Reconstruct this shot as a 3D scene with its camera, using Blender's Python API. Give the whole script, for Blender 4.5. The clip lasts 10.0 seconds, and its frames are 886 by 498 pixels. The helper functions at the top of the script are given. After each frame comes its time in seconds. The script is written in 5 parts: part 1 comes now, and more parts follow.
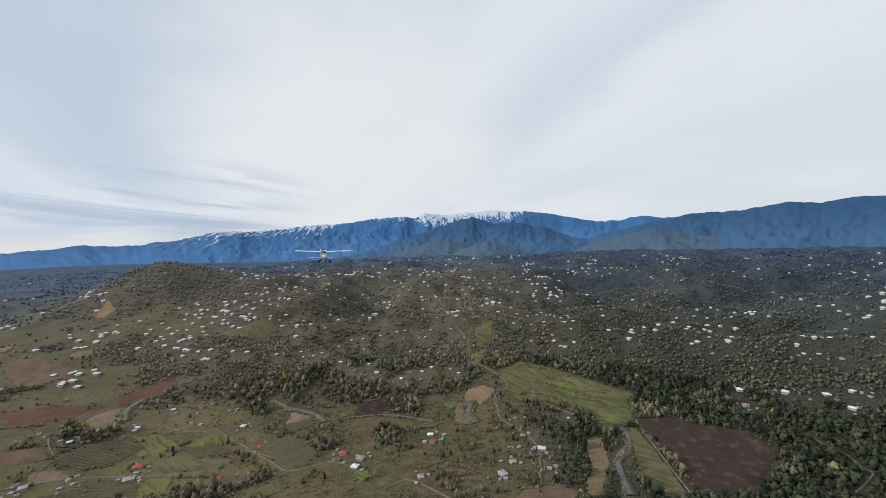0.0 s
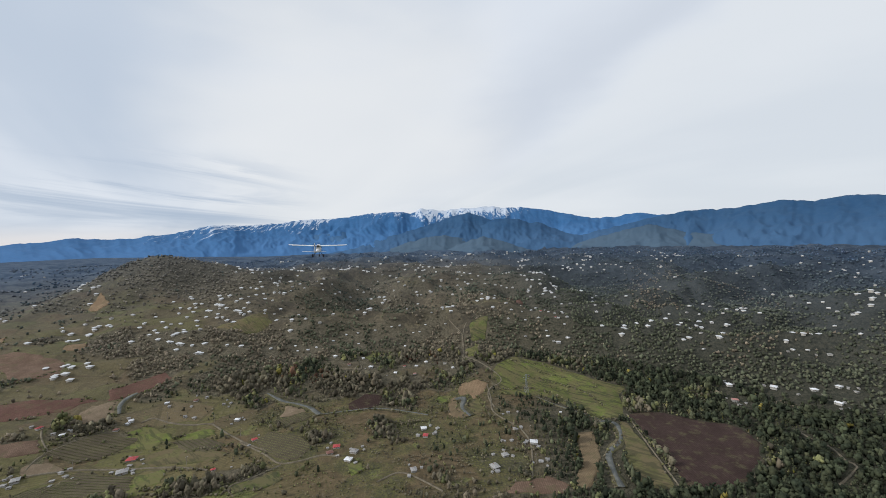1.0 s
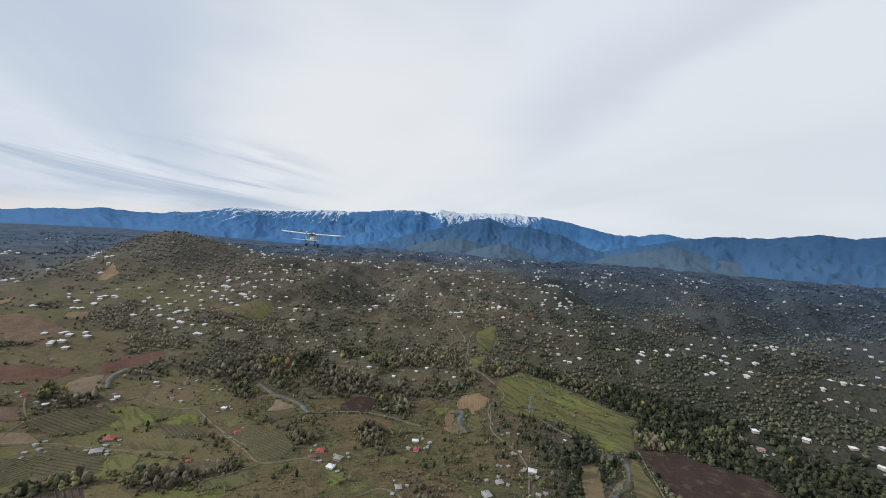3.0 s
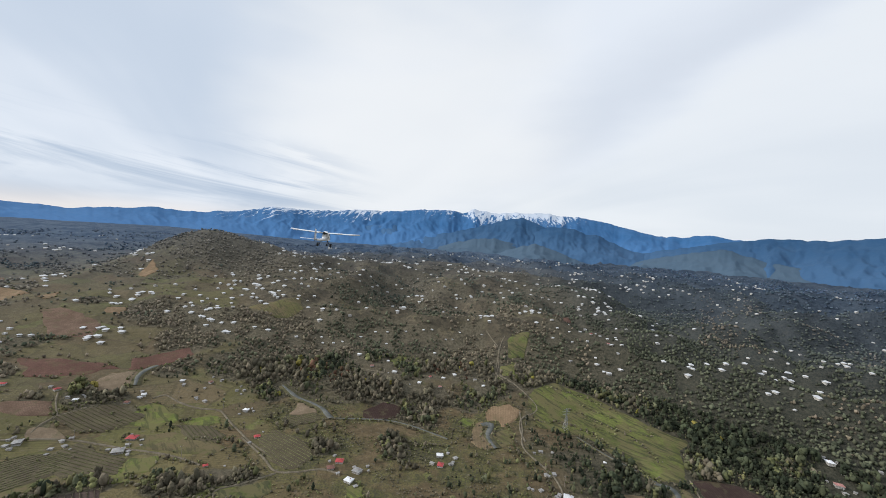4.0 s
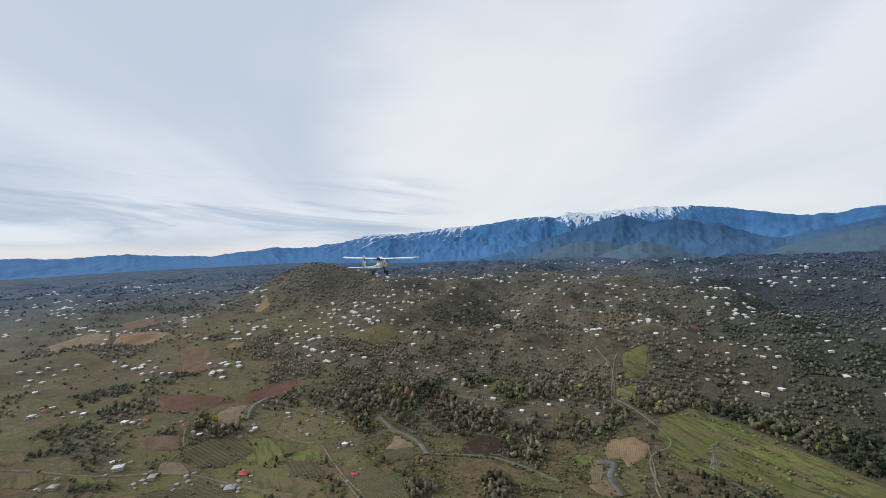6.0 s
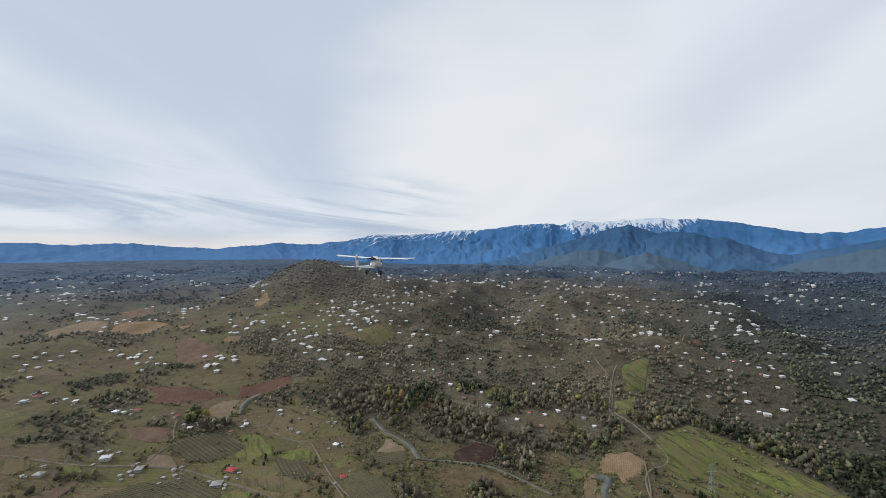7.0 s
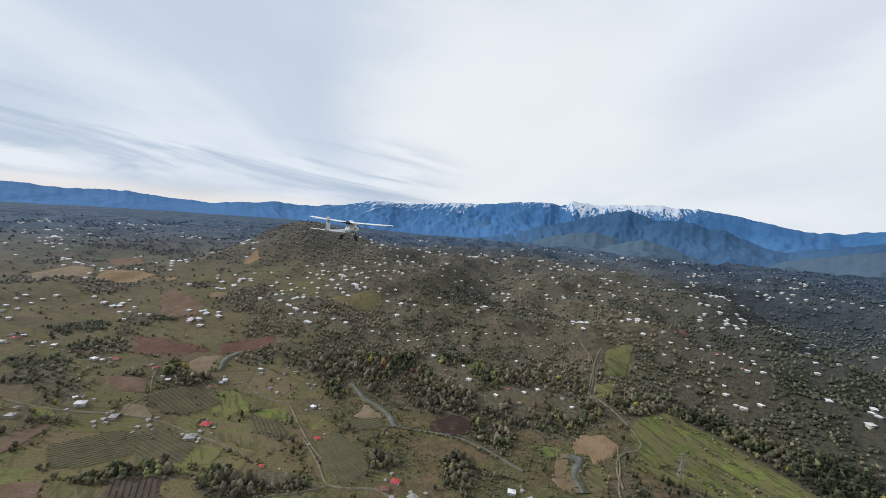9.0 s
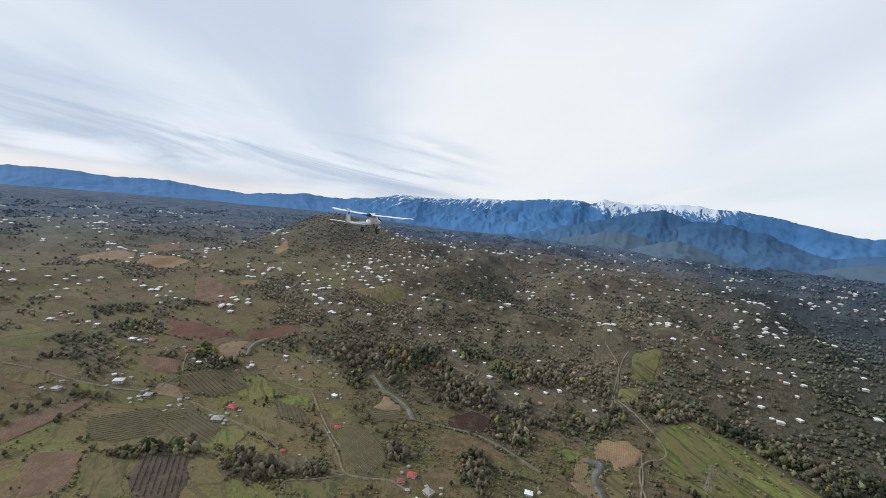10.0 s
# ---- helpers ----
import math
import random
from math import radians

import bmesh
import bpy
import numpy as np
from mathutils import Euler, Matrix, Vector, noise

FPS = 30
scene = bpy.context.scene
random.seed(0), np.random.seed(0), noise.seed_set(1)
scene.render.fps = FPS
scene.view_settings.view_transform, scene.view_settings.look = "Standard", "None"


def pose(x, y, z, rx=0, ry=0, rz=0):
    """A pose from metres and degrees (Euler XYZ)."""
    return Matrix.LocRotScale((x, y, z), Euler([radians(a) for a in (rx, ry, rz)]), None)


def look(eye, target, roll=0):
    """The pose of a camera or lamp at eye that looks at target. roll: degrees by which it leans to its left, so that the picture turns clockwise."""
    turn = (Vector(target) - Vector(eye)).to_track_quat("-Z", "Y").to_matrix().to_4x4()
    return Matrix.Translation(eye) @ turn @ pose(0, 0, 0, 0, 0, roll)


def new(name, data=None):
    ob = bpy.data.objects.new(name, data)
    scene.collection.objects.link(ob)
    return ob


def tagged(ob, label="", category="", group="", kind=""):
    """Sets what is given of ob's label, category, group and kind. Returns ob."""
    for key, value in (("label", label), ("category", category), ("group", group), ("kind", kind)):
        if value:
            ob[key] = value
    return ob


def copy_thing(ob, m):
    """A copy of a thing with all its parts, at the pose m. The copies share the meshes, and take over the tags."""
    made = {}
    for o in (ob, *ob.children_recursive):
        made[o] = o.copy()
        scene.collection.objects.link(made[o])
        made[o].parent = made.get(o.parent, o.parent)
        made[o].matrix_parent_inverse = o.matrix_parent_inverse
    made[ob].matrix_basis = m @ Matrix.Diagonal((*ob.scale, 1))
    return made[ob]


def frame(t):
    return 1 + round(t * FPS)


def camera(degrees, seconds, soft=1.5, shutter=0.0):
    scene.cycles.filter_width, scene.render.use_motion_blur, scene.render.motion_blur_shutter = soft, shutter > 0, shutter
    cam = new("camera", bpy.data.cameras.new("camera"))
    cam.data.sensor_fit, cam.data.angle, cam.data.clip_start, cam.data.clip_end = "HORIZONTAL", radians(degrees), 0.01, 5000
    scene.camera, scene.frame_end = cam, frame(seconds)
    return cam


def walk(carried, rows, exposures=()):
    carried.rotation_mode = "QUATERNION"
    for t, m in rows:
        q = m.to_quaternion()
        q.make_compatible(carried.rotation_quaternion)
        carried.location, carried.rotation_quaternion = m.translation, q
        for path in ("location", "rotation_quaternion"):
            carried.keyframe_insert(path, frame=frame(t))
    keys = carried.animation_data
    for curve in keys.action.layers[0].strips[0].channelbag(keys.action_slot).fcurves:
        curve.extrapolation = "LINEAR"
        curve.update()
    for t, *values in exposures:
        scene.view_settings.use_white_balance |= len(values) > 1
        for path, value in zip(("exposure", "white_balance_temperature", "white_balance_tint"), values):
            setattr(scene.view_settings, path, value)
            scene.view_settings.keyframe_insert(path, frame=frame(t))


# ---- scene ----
cam = camera(97.4, 10.0, soft=0.85)
# seconds, eye in metres, yaw to the left, pitch up, roll
ROWS = [
    (0.0, 0.0, 0.0, 170.0, 0.00, -1.28, -2.10),
    (0.5, 0.3, -1.2, 169.8, -0.42, -1.42, -2.04),
    (1.0, 1.3, -0.9, 169.7, -0.56, -1.97, -1.71),
    (1.5, 2.6, 2.9, 169.4, -0.51, -2.18, -0.48),
    (2.0, 4.1, 9.6, 169.0, -0.01, -2.05, 1.05),
    (3.5, 7.5, 31.4, 168.7, 3.31, -1.64, 5.03),
    (4.0, 8.5, 45.0, 169.0, 6.78, -2.02, 4.15),
    (4.5, 9.7, 60.3, 169.7, 13.73, -1.68, -0.23),
    (5.0, 10.4, 70.2, 169.8, 20.14, -0.13, -4.11),
    (5.5, 10.8, 75.4, 169.8, 20.40, -0.40, -3.51),
    (7.0, 12.2, 83.8, 169.5, 21.18, 0.09, 0.13),
    (7.5, 12.6, 87.4, 169.5, 21.19, -0.17, 0.61),
    (8.0, 13.1, 90.5, 169.4, 20.98, -0.76, 1.43),
    (8.5, 13.6, 93.0, 169.3, 20.69, -1.89, 2.62),
    (9.0, 14.2, 95.0, 169.2, 20.65, -4.06, 4.50),
    (9.5, 14.7, 96.7, 169.1, 22.25, -5.62, 6.03),
    (10.0, 14.9, 98.0, 169.1, 24.39, -5.10, 5.90),
]


def eye_pose(x, y, z, yaw, pitch, roll):
    a, b = radians(yaw), radians(pitch)
    return look((x, y, z), (x - math.sin(a) * math.cos(b), y + math.cos(a) * math.cos(b), z + math.sin(b)), roll)


EXPOSURES = [(0.0, -0.12), (2.0, -0.12), (3.5, -0.1), (4.5, 0.13), (5.5, -0.02), (7.0, -0.1), (8.5, -0.05), (10.0, 0.03)]
walk(cam, [(t, eye_pose(*row)) for t, *row in ROWS], EXPOSURES)

# ---- light ----
SUN_AZ, SUN_EL = -102.0, 28.0
sun = new("sun", bpy.data.lights.new("sun", "SUN"))
sun.data.energy, sun.data.angle, sun.data.color = 3.0, radians(10), (1.0, 0.96, 0.91)
sun.matrix_world = look((0, 0, 900), (-math.sin(radians(SUN_AZ)) * 900, -math.cos(radians(SUN_AZ)) * 900, 900 - 900 * math.tan(radians(SUN_EL))))


class Nodes:
    """A short way to write node trees."""

    def __init__(self, tree):
        self.tree = tree
        tree.nodes.clear()

    def add(self, kind, ins=(), **attrs):
        n = self.tree.nodes.new(kind)
        for k, v in attrs.items():
            setattr(n, k, v)
        for k, v in dict(ins).items():
            if isinstance(v, bpy.types.NodeSocket):
                self.tree.links.new(v, n.inputs[k])
            else:
                n.inputs[k].default_value = v
        return n

    def math(self, op, a, b=0.0, c=None):
        ins = {0: a, 1: b}
        if c is not None:
            ins[2] = c
        return self.add("ShaderNodeMath", ins, operation=op).outputs[0]

    def noise(self, vec, scale, detail=4.0, rough=0.55, distortion=0.0):
        ins = {"Scale": scale, "Detail": detail, "Roughness": rough, "Distortion": distortion}
        if vec is not None:
            ins["Vector"] = vec
        return self.add("ShaderNodeTexNoise", ins).outputs["Fac"]

    def mix(self, fac, a, b):
        n = self.tree.nodes.new("ShaderNodeMix")
        n.data_type = "RGBA"
        for i, v in ((0, fac), (6, a), (7, b)):
            if isinstance(v, bpy.types.NodeSocket):
                self.tree.links.new(v, n.inputs[i])
            else:
                n.inputs[i].default_value = v if i == 0 or len(v) == 4 else (*v, 1)
        return n.outputs[2]

    def ramp(self, fac, lo, hi, a=0.0, b=1.0):
        ins = {"Value": fac, "From Min": lo, "From Max": hi, "To Min": a, "To Max": b}
        return self.add("ShaderNodeMapRange", ins, interpolation_type="SMOOTHSTEP").outputs[0]

    def combine(self, x, y, z=0.0):
        return self.add("ShaderNodeCombineXYZ", {0: x, 1: y, 2: z}).outputs[0]


def build_sky():
    world = bpy.data.worlds.new("sky")
    scene.world = world
    world.use_nodes = True
    k = Nodes(world.node_tree)
    co = k.add("ShaderNodeTexCoord").outputs["Generated"]
    sep = k.add("ShaderNodeSeparateXYZ", {0: co})
    x, y, z = sep.outputs
    up = k.math("MAXIMUM", z, 0.0)
    # a flat cloud deck seen in perspective
    q = k.math("ADD", up, 0.16)
    u, v = k.math("DIVIDE", x, q), k.math("DIVIDE", y, q)
    # long streaks that fan out from low on the left
    a = radians(-52)
    su = k.math("ADD", k.math("MULTIPLY", u, math.cos(a)), k.math("MULTIPLY", v, math.sin(a)))
    sv = k.math("SUBTRACT", k.math("MULTIPLY", v, math.cos(a)), k.math("MULTIPLY", u, math.sin(a)))
    streak = k.noise(k.combine(k.math("MULTIPLY", su, 0.30), k.math("MULTIPLY", sv, 0.75), 3.7), 1.0, 4.0, 0.45, 0.9)
    broad = k.noise(k.combine(k.math("MULTIPLY", u, 0.42), k.math("MULTIPLY", v, 0.42), 9.1), 1.0, 3.0, 0.45)
    fac = k.ramp(k.math("ADD", k.math("MULTIPLY", streak, 0.5), k.math("MULTIPLY", broad, 0.5)), 0.40, 0.60)
    cloud = k.mix(fac, (0.61, 0.70, 0.83), (0.83, 0.89, 0.98))
    # a broad darker roll of cloud on the right, bright below it
    az = k.math("ARCTAN2", x, y)
    soft = k.math("MULTIPLY", k.math("SUBTRACT", k.noise(k.combine(k.math("MULTIPLY", az, 2.2), k.math("MULTIPLY", z, 7.0), 5.2), 1.0, 4.0, 0.5), 0.5), 0.22)
    roll = k.math("ADD", k.math("SUBTRACT", z, k.math("MULTIPLY_ADD", az, 0.55, 0.12)), soft)
    side = k.ramp(az, -0.12, 0.12)
    under = k.math("MULTIPLY", k.ramp(roll, -0.10, 0.0, 1.0, 0.0), side)
    cloud = k.mix(k.math("MULTIPLY", under, 0.6), cloud, (0.88, 0.92, 0.955))
    shade = k.math("MULTIPLY", k.math("MULTIPLY", k.ramp(roll, -0.08, 0.02), k.ramp(roll, 0.02, 0.22, 1.0, 0.0)), side)
    cloud = k.mix(k.math("MULTIPLY", shade, 0.5), cloud, (0.63, 0.695, 0.80))
    # thin bright veil ahead
    sx, sy, sz = math.sin(radians(-12)) * 0.97, math.cos(radians(-12)) * 0.97, 0.23
    dot = k.math("ADD", k.math("ADD", k.math("MULTIPLY", x, sx), k.math("MULTIPLY", y, sy)), k.math("MULTIPLY", z, sz))
    cloud = k.mix(k.math("MULTIPLY", k.ramp(k.math("ADD", dot, k.math("MULTIPLY", soft, 0.5)), 0.88, 1.0), 0.8), cloud, (0.93, 0.955, 0.98))
    # low bands of stratus over the plain
    tilt = k.math("MULTIPLY_ADD", az, 0.10, z)
    low = k.noise(k.combine(k.math("MULTIPLY", az, 1.5), k.math("MULTIPLY", tilt, 15.0), 1.3), 1.0, 6.0, 0.58, 0.9)
    band = k.math("MULTIPLY", k.ramp(low, 0.46, 0.62), k.math("MULTIPLY", k.ramp(z, 0.015, 0.05), k.ramp(z, 0.12, 0.22, 1.0, 0.0)))
    band = k.math("MULTIPLY", band, k.ramp(az, -0.55, -0.25, 1.0, 0.0))
    cloud = k.mix(k.math("MULTIPLY", band, 0.85), cloud, (0.46, 0.565, 0.72))
    warm = k.math("MULTIPLY", k.ramp(z, 0.0, 0.05, 1.0, 0.0), k.ramp(az, -0.85, -0.3, 1.0, 0.1))
    cloud = k.mix(k.math("MULTIPLY", warm, 0.5), cloud, (0.92, 0.82, 0.74))
    sky = k.add("ShaderNodeTexSky", sky_type="NISHITA", sun_disc=False, sun_elevation=radians(SUN_EL), sun_rotation=radians(SUN_AZ))
    clear = k.add("ShaderNodeBackground", {"Color": sky.outputs[0], "Strength": 0.05})
    deck = k.add("ShaderNodeBackground", {"Color": cloud, "Strength": 1.0})
    mixed = k.add("ShaderNodeMixShader", {0: 0.92, 1: clear.outputs[0], 2: deck.outputs[0]})
    k.add("ShaderNodeOutputWorld", {"Surface": mixed.outputs[0]})


build_sky()


# ---- materials ----
def material(name, colour=None, rough=0.85, metal=0.0, shade=None, bump=0.0, bump_scale=1.0, spec=0.3, object_space=True):
    """A procedural surface. shade(k, co) gives the colour socket; bump is in metres."""
    m = bpy.data.materials.new(name)
    m.use_nodes = True
    k = Nodes(m.node_tree)
    co = k.add("ShaderNodeTexCoord").outputs["Object"] if object_space else k.add("ShaderNodeNewGeometry").outputs["Position"]
    b = k.add("ShaderNodeBsdfPrincipled", {"Roughness": rough, "Metallic": metal, "Specular IOR Level": spec})
    if shade:
        k.tree.links.new(shade(k, co), b.inputs["Base Color"])
    else:
        b.inputs["Base Color"].default_value = (*colour, 1)
    if bump:
        relief = bump(k, co) if callable(bump) else k.math("MULTIPLY", k.noise(co, bump_scale, 5.0), bump)
        n = k.add("ShaderNodeBump", {"Height": relief, "Distance": 1.0, "Strength": 1.0})
        k.tree.links.new(n.outputs[0], b.inputs["Normal"])
    k.add("ShaderNodeOutputMaterial", {"Surface": b.outputs[0]})
    return m


def mottled(dark, light, scale, fine=None, per_object=0.0, per_island=0.0, spots=None):
    """Colour varied at two scales, and if wanted from piece to piece."""

    def shade(k, co):
        c = k.mix(k.ramp(k.noise(co, scale, 5.0, 0.6), 0.32, 0.68), dark, light)
        grain = k.noise(co, fine or scale * 9, 3.0)
        c = k.mix(k.math("MULTIPLY", k.ramp(grain, 0.3, 0.7), 0.5), c, tuple(0.6 * v for v in dark))
        if spots:
            c = k.mix(k.ramp(k.noise(co, spots[1], 4.0), spots[2], spots[2] + 0.08), c, spots[0])
        if per_object or per_island:
            rnd = k.add("ShaderNodeObjectInfo").outputs["Random"] if per_object else k.add("ShaderNodeNewGeometry").outputs["Random Per Island"]
            s = per_object or per_island
            g = k.add("ShaderNodeHueSaturation", {"Color": c, "Value": k.ramp(rnd, 0, 1, 1 - s, 1 + s), "Hue": k.math("MULTIPLY_ADD", k.math("FRACT", k.math("MULTIPLY", rnd, 7.31)), 0.05 * s, 0.5 - 0.025 * s)})
            c = g.outputs[0]
        return c

    return shade


def ground_shade(k, co):
    n1 = k.noise(co, 0.006, 4.0, 0.6)
    n2 = k.noise(co, 0.020, 6.0, 0.65)
    n3 = k.noise(co, 0.11, 5.0, 0.65)
    n4 = k.noise(co, 0.55, 4.0, 0.65)
    brown = k.mix(k.ramp(n3, 0.3, 0.7), (0.085, 0.065, 0.038), (0.151, 0.113, 0.065))
    olive = k.mix(k.ramp(n3, 0.3, 0.7), (0.078, 0.077, 0.033), (0.132, 0.124, 0.049))
    c = k.mix(k.ramp(n2, 0.42, 0.58), brown, olive)
    # small plots of the valley farms, each with its own crop
    sep = k.add("ShaderNodeSeparateXYZ", {0: co})
    wob = k.math("MULTIPLY", k.noise(co, 0.02, 2.0), 14.0)
    a = radians(24)
    u = k.math("ADD", k.math("MULTIPLY", sep.outputs[0], math.cos(a) / 46), k.math("MULTIPLY", sep.outputs[1], math.sin(a) / 46))
    v = k.math("SUBTRACT", k.math("MULTIPLY", sep.outputs[1], math.cos(a) / 30), k.math("MULTIPLY", sep.outputs[0], math.sin(a) / 30))
    at = k.combine(k.math("ADD", u, k.math("MULTIPLY", wob, 0.02)), v)
    plot = k.add("ShaderNodeTexVoronoi", {"Vector": at, "Scale": 1.0, "Randomness": 0.8}, distance="CHEBYCHEV")
    pick = k.add("ShaderNodeSeparateColor", {0: plot.outputs["Color"]})
    crop = k.mix(pick.outputs[0], (0.154, 0.121, 0.063), (0.173, 0.155, 0.067))
    for lo, tone in ((0.30, (0.163, 0.113, 0.066)), (0.42, (0.149, 0.142, 0.055)), (0.66, (0.127, 0.100, 0.059)), (0.80, (0.193, 0.148, 0.083)), (0.90, (0.142, 0.154, 0.050))):
        crop = k.mix(k.ramp(pick.outputs[1], lo, lo + 0.005), crop, tone)
    edge = k.add("ShaderNodeTexVoronoi", {"Vector": at, "Scale": 1.0, "Randomness": 0.8}, feature="DISTANCE_TO_EDGE")
    crop = k.mix(k.ramp(edge.outputs["Distance"], 0.02, 0.035, 0.6, 0.0), crop, (0.076, 0.067, 0.035))
    crop = k.mix(k.math("MULTIPLY", k.ramp(n3, 0.35, 0.7), 0.4), crop, (0.100, 0.085, 0.048))
    drill = k.add("ShaderNodeTexWave", {"Vector": k.combine(u, v), "Scale": 3.6, "Distortion": 0.6}, bands_direction="Y")
    crop = k.mix(k.math("MULTIPLY", k.ramp(drill.outputs["Fac"], 0.4, 0.6), k.ramp(pick.outputs[2], 0.4, 0.7, 0.0, 0.35)), crop, (0.081, 0.068, 0.037))
    farm = k.math("MULTIPLY", k.ramp(k.math("MULTIPLY_ADD", sep.outputs[1], 0.75, sep.outputs[0]), 130.0, 60.0), k.ramp(sep.outputs[1], 800.0, 560.0))
    c = k.mix(k.math("MULTIPLY", farm, 0.85), c, crop)
    meadow = k.mix(k.ramp(n3, 0.35, 0.65), (0.113, 0.132, 0.044), (0.168, 0.183, 0.061))
    c = k.mix(k.math("MULTIPLY", k.ramp(k.noise(co, 0.03, 4.0), 0.61, 0.68), 0.65), c, meadow)
    # brushwood and brambles, in clumps
    scrub = k.math("MULTIPLY_ADD", n4, 0.7, k.math("MULTIPLY", n2, 0.5))
    c = k.mix(k.math("MULTIPLY", k.ramp(scrub, 0.58, 0.70), k.ramp(farm, 0.0, 1.0, 0.75, 0.35)), c, (0.056, 0.052, 0.039))
    c = k.mix(k.math("MULTIPLY", k.ramp(k.noise(co, 0.30, 3.0), 0.58, 0.66), 0.3), c, (0.195, 0.168, 0.127))
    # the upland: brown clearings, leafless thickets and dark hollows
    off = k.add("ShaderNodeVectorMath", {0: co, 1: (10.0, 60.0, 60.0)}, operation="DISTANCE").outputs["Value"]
    thicket = k.mix(k.ramp(k.noise(co, 0.04, 6.0, 0.7), 0.38, 0.62), (0.086, 0.074, 0.054), (0.150, 0.126, 0.088))
    clearing = k.mix(k.ramp(n3, 0.35, 0.65), (0.118, 0.098, 0.062), (0.178, 0.156, 0.092))
    hill = k.mix(k.ramp(n2, 0.50, 0.62), thicket, clearing)
    c = k.mix(k.math("MULTIPLY", k.ramp(off, 340.0, 460.0), k.ramp(farm, 0.0, 1.0, 0.9, 0.35)), c, hill)
    # brushwood over the whole upland
    brush = k.math("MULTIPLY_ADD", k.noise(co, 0.17, 6.0, 0.75), 0.75, k.math("MULTIPLY", k.noise(co, 0.035, 4.0, 0.6), 0.35))
    c = k.mix(k.math("MULTIPLY", k.ramp(brush, 0.48, 0.62), k.math("MULTIPLY", k.ramp(off, 340.0, 480.0), k.ramp(farm, 0.0, 1.0, 0.75, 0.25))), c, (0.052, 0.047, 0.037))
    cover = k.add("ShaderNodeAttribute", attribute_name="wood").outputs["Fac"]
    litter = k.mix(k.ramp(k.noise(co, 0.3, 5.0, 0.7), 0.35, 0.65), (0.080, 0.073, 0.051), (0.146, 0.126, 0.090))
    east = k.ramp(k.math("MULTIPLY_ADD", sep.outputs[1], -0.10, sep.outputs[0]), -60.0, 220.0)
    # darker litter in the east, with the dimmer light there put into its colour
    dim_litter = k.mix(k.ramp(k.noise(co, 0.3, 5.0, 0.7), 0.35, 0.65), (0.036, 0.038, 0.027), (0.074, 0.070, 0.050))
    c = k.mix(k.math("MULTIPLY", east, k.ramp(off, 330.0, 480.0, 0.0, 0.8)), c, dim_litter)
    c = k.mix(k.ramp(cover, 0.20, 0.70, 0.0, 0.92), c, k.mix(east, litter, dim_litter))
    # haze over the far plain, painted into the ground as a blue-grey tint
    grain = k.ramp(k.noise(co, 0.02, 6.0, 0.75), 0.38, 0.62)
    far_haze = k.mix(east, k.mix(grain, (0.034, 0.060, 0.102), (0.078, 0.108, 0.150)), k.mix(grain, (0.034, 0.052, 0.080), (0.066, 0.088, 0.118)))
    return k.mix(k.ramp(k.math("MULTIPLY_ADD", east, 230.0, off), 560.0, 1600.0), c, far_haze)


def ground_relief(k, co):
    """The unevenness of brush and tussocks, in metres."""
    cover = k.add("ShaderNodeAttribute", attribute_name="wood").outputs["Fac"]
    brush = k.math("MULTIPLY", k.noise(co, 0.16, 5.0, 0.7), k.ramp(cover, 0.1, 0.7, 1.6, 4.2))
    return k.math("ADD", brush, k.math("MULTIPLY", k.noise(co, 0.7, 4.0), 0.7))


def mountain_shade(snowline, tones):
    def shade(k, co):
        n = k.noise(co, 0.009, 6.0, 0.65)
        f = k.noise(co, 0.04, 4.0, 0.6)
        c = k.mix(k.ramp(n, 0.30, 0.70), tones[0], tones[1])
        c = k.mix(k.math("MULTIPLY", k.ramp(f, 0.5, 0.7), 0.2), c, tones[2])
        # haze at the mountains' feet, painted as a paler blue lower down
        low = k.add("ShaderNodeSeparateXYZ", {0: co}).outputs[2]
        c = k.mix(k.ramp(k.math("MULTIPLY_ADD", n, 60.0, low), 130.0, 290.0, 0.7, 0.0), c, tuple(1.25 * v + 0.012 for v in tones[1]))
        if snowline:
            sep = k.add("ShaderNodeSeparateXYZ", {0: co})
            x, z = sep.outputs[0], sep.outputs[2]
            # snow lies high up and runs down the gullies
            gully = k.noise(k.combine(k.math("MULTIPLY", x, 0.040), k.math("MULTIPLY", z, 0.022), 4.4), 1.0, 6.0, 0.7, 0.9)
            h = k.math("ADD", z, k.math("MULTIPLY", k.math("SUBTRACT", gully, 0.52), 560.0))
            line = k.math("ADD", k.math("ADD", k.ramp(x, -260.0, -130.0, 66.0, 0.0), k.ramp(x, -950.0, -820.0, -92.0, 0.0)), k.ramp(x, 520.0, 660.0, 0.0, 84.0))
            line = k.math("SUBTRACT", line, k.ramp(x, -1550.0, -1350.0, 34.0, 0.0))
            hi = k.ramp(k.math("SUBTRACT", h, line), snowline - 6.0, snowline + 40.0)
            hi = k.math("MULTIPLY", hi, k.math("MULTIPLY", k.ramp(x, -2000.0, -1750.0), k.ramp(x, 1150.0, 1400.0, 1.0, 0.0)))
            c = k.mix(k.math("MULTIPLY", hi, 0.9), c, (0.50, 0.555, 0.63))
        return c

    return shade


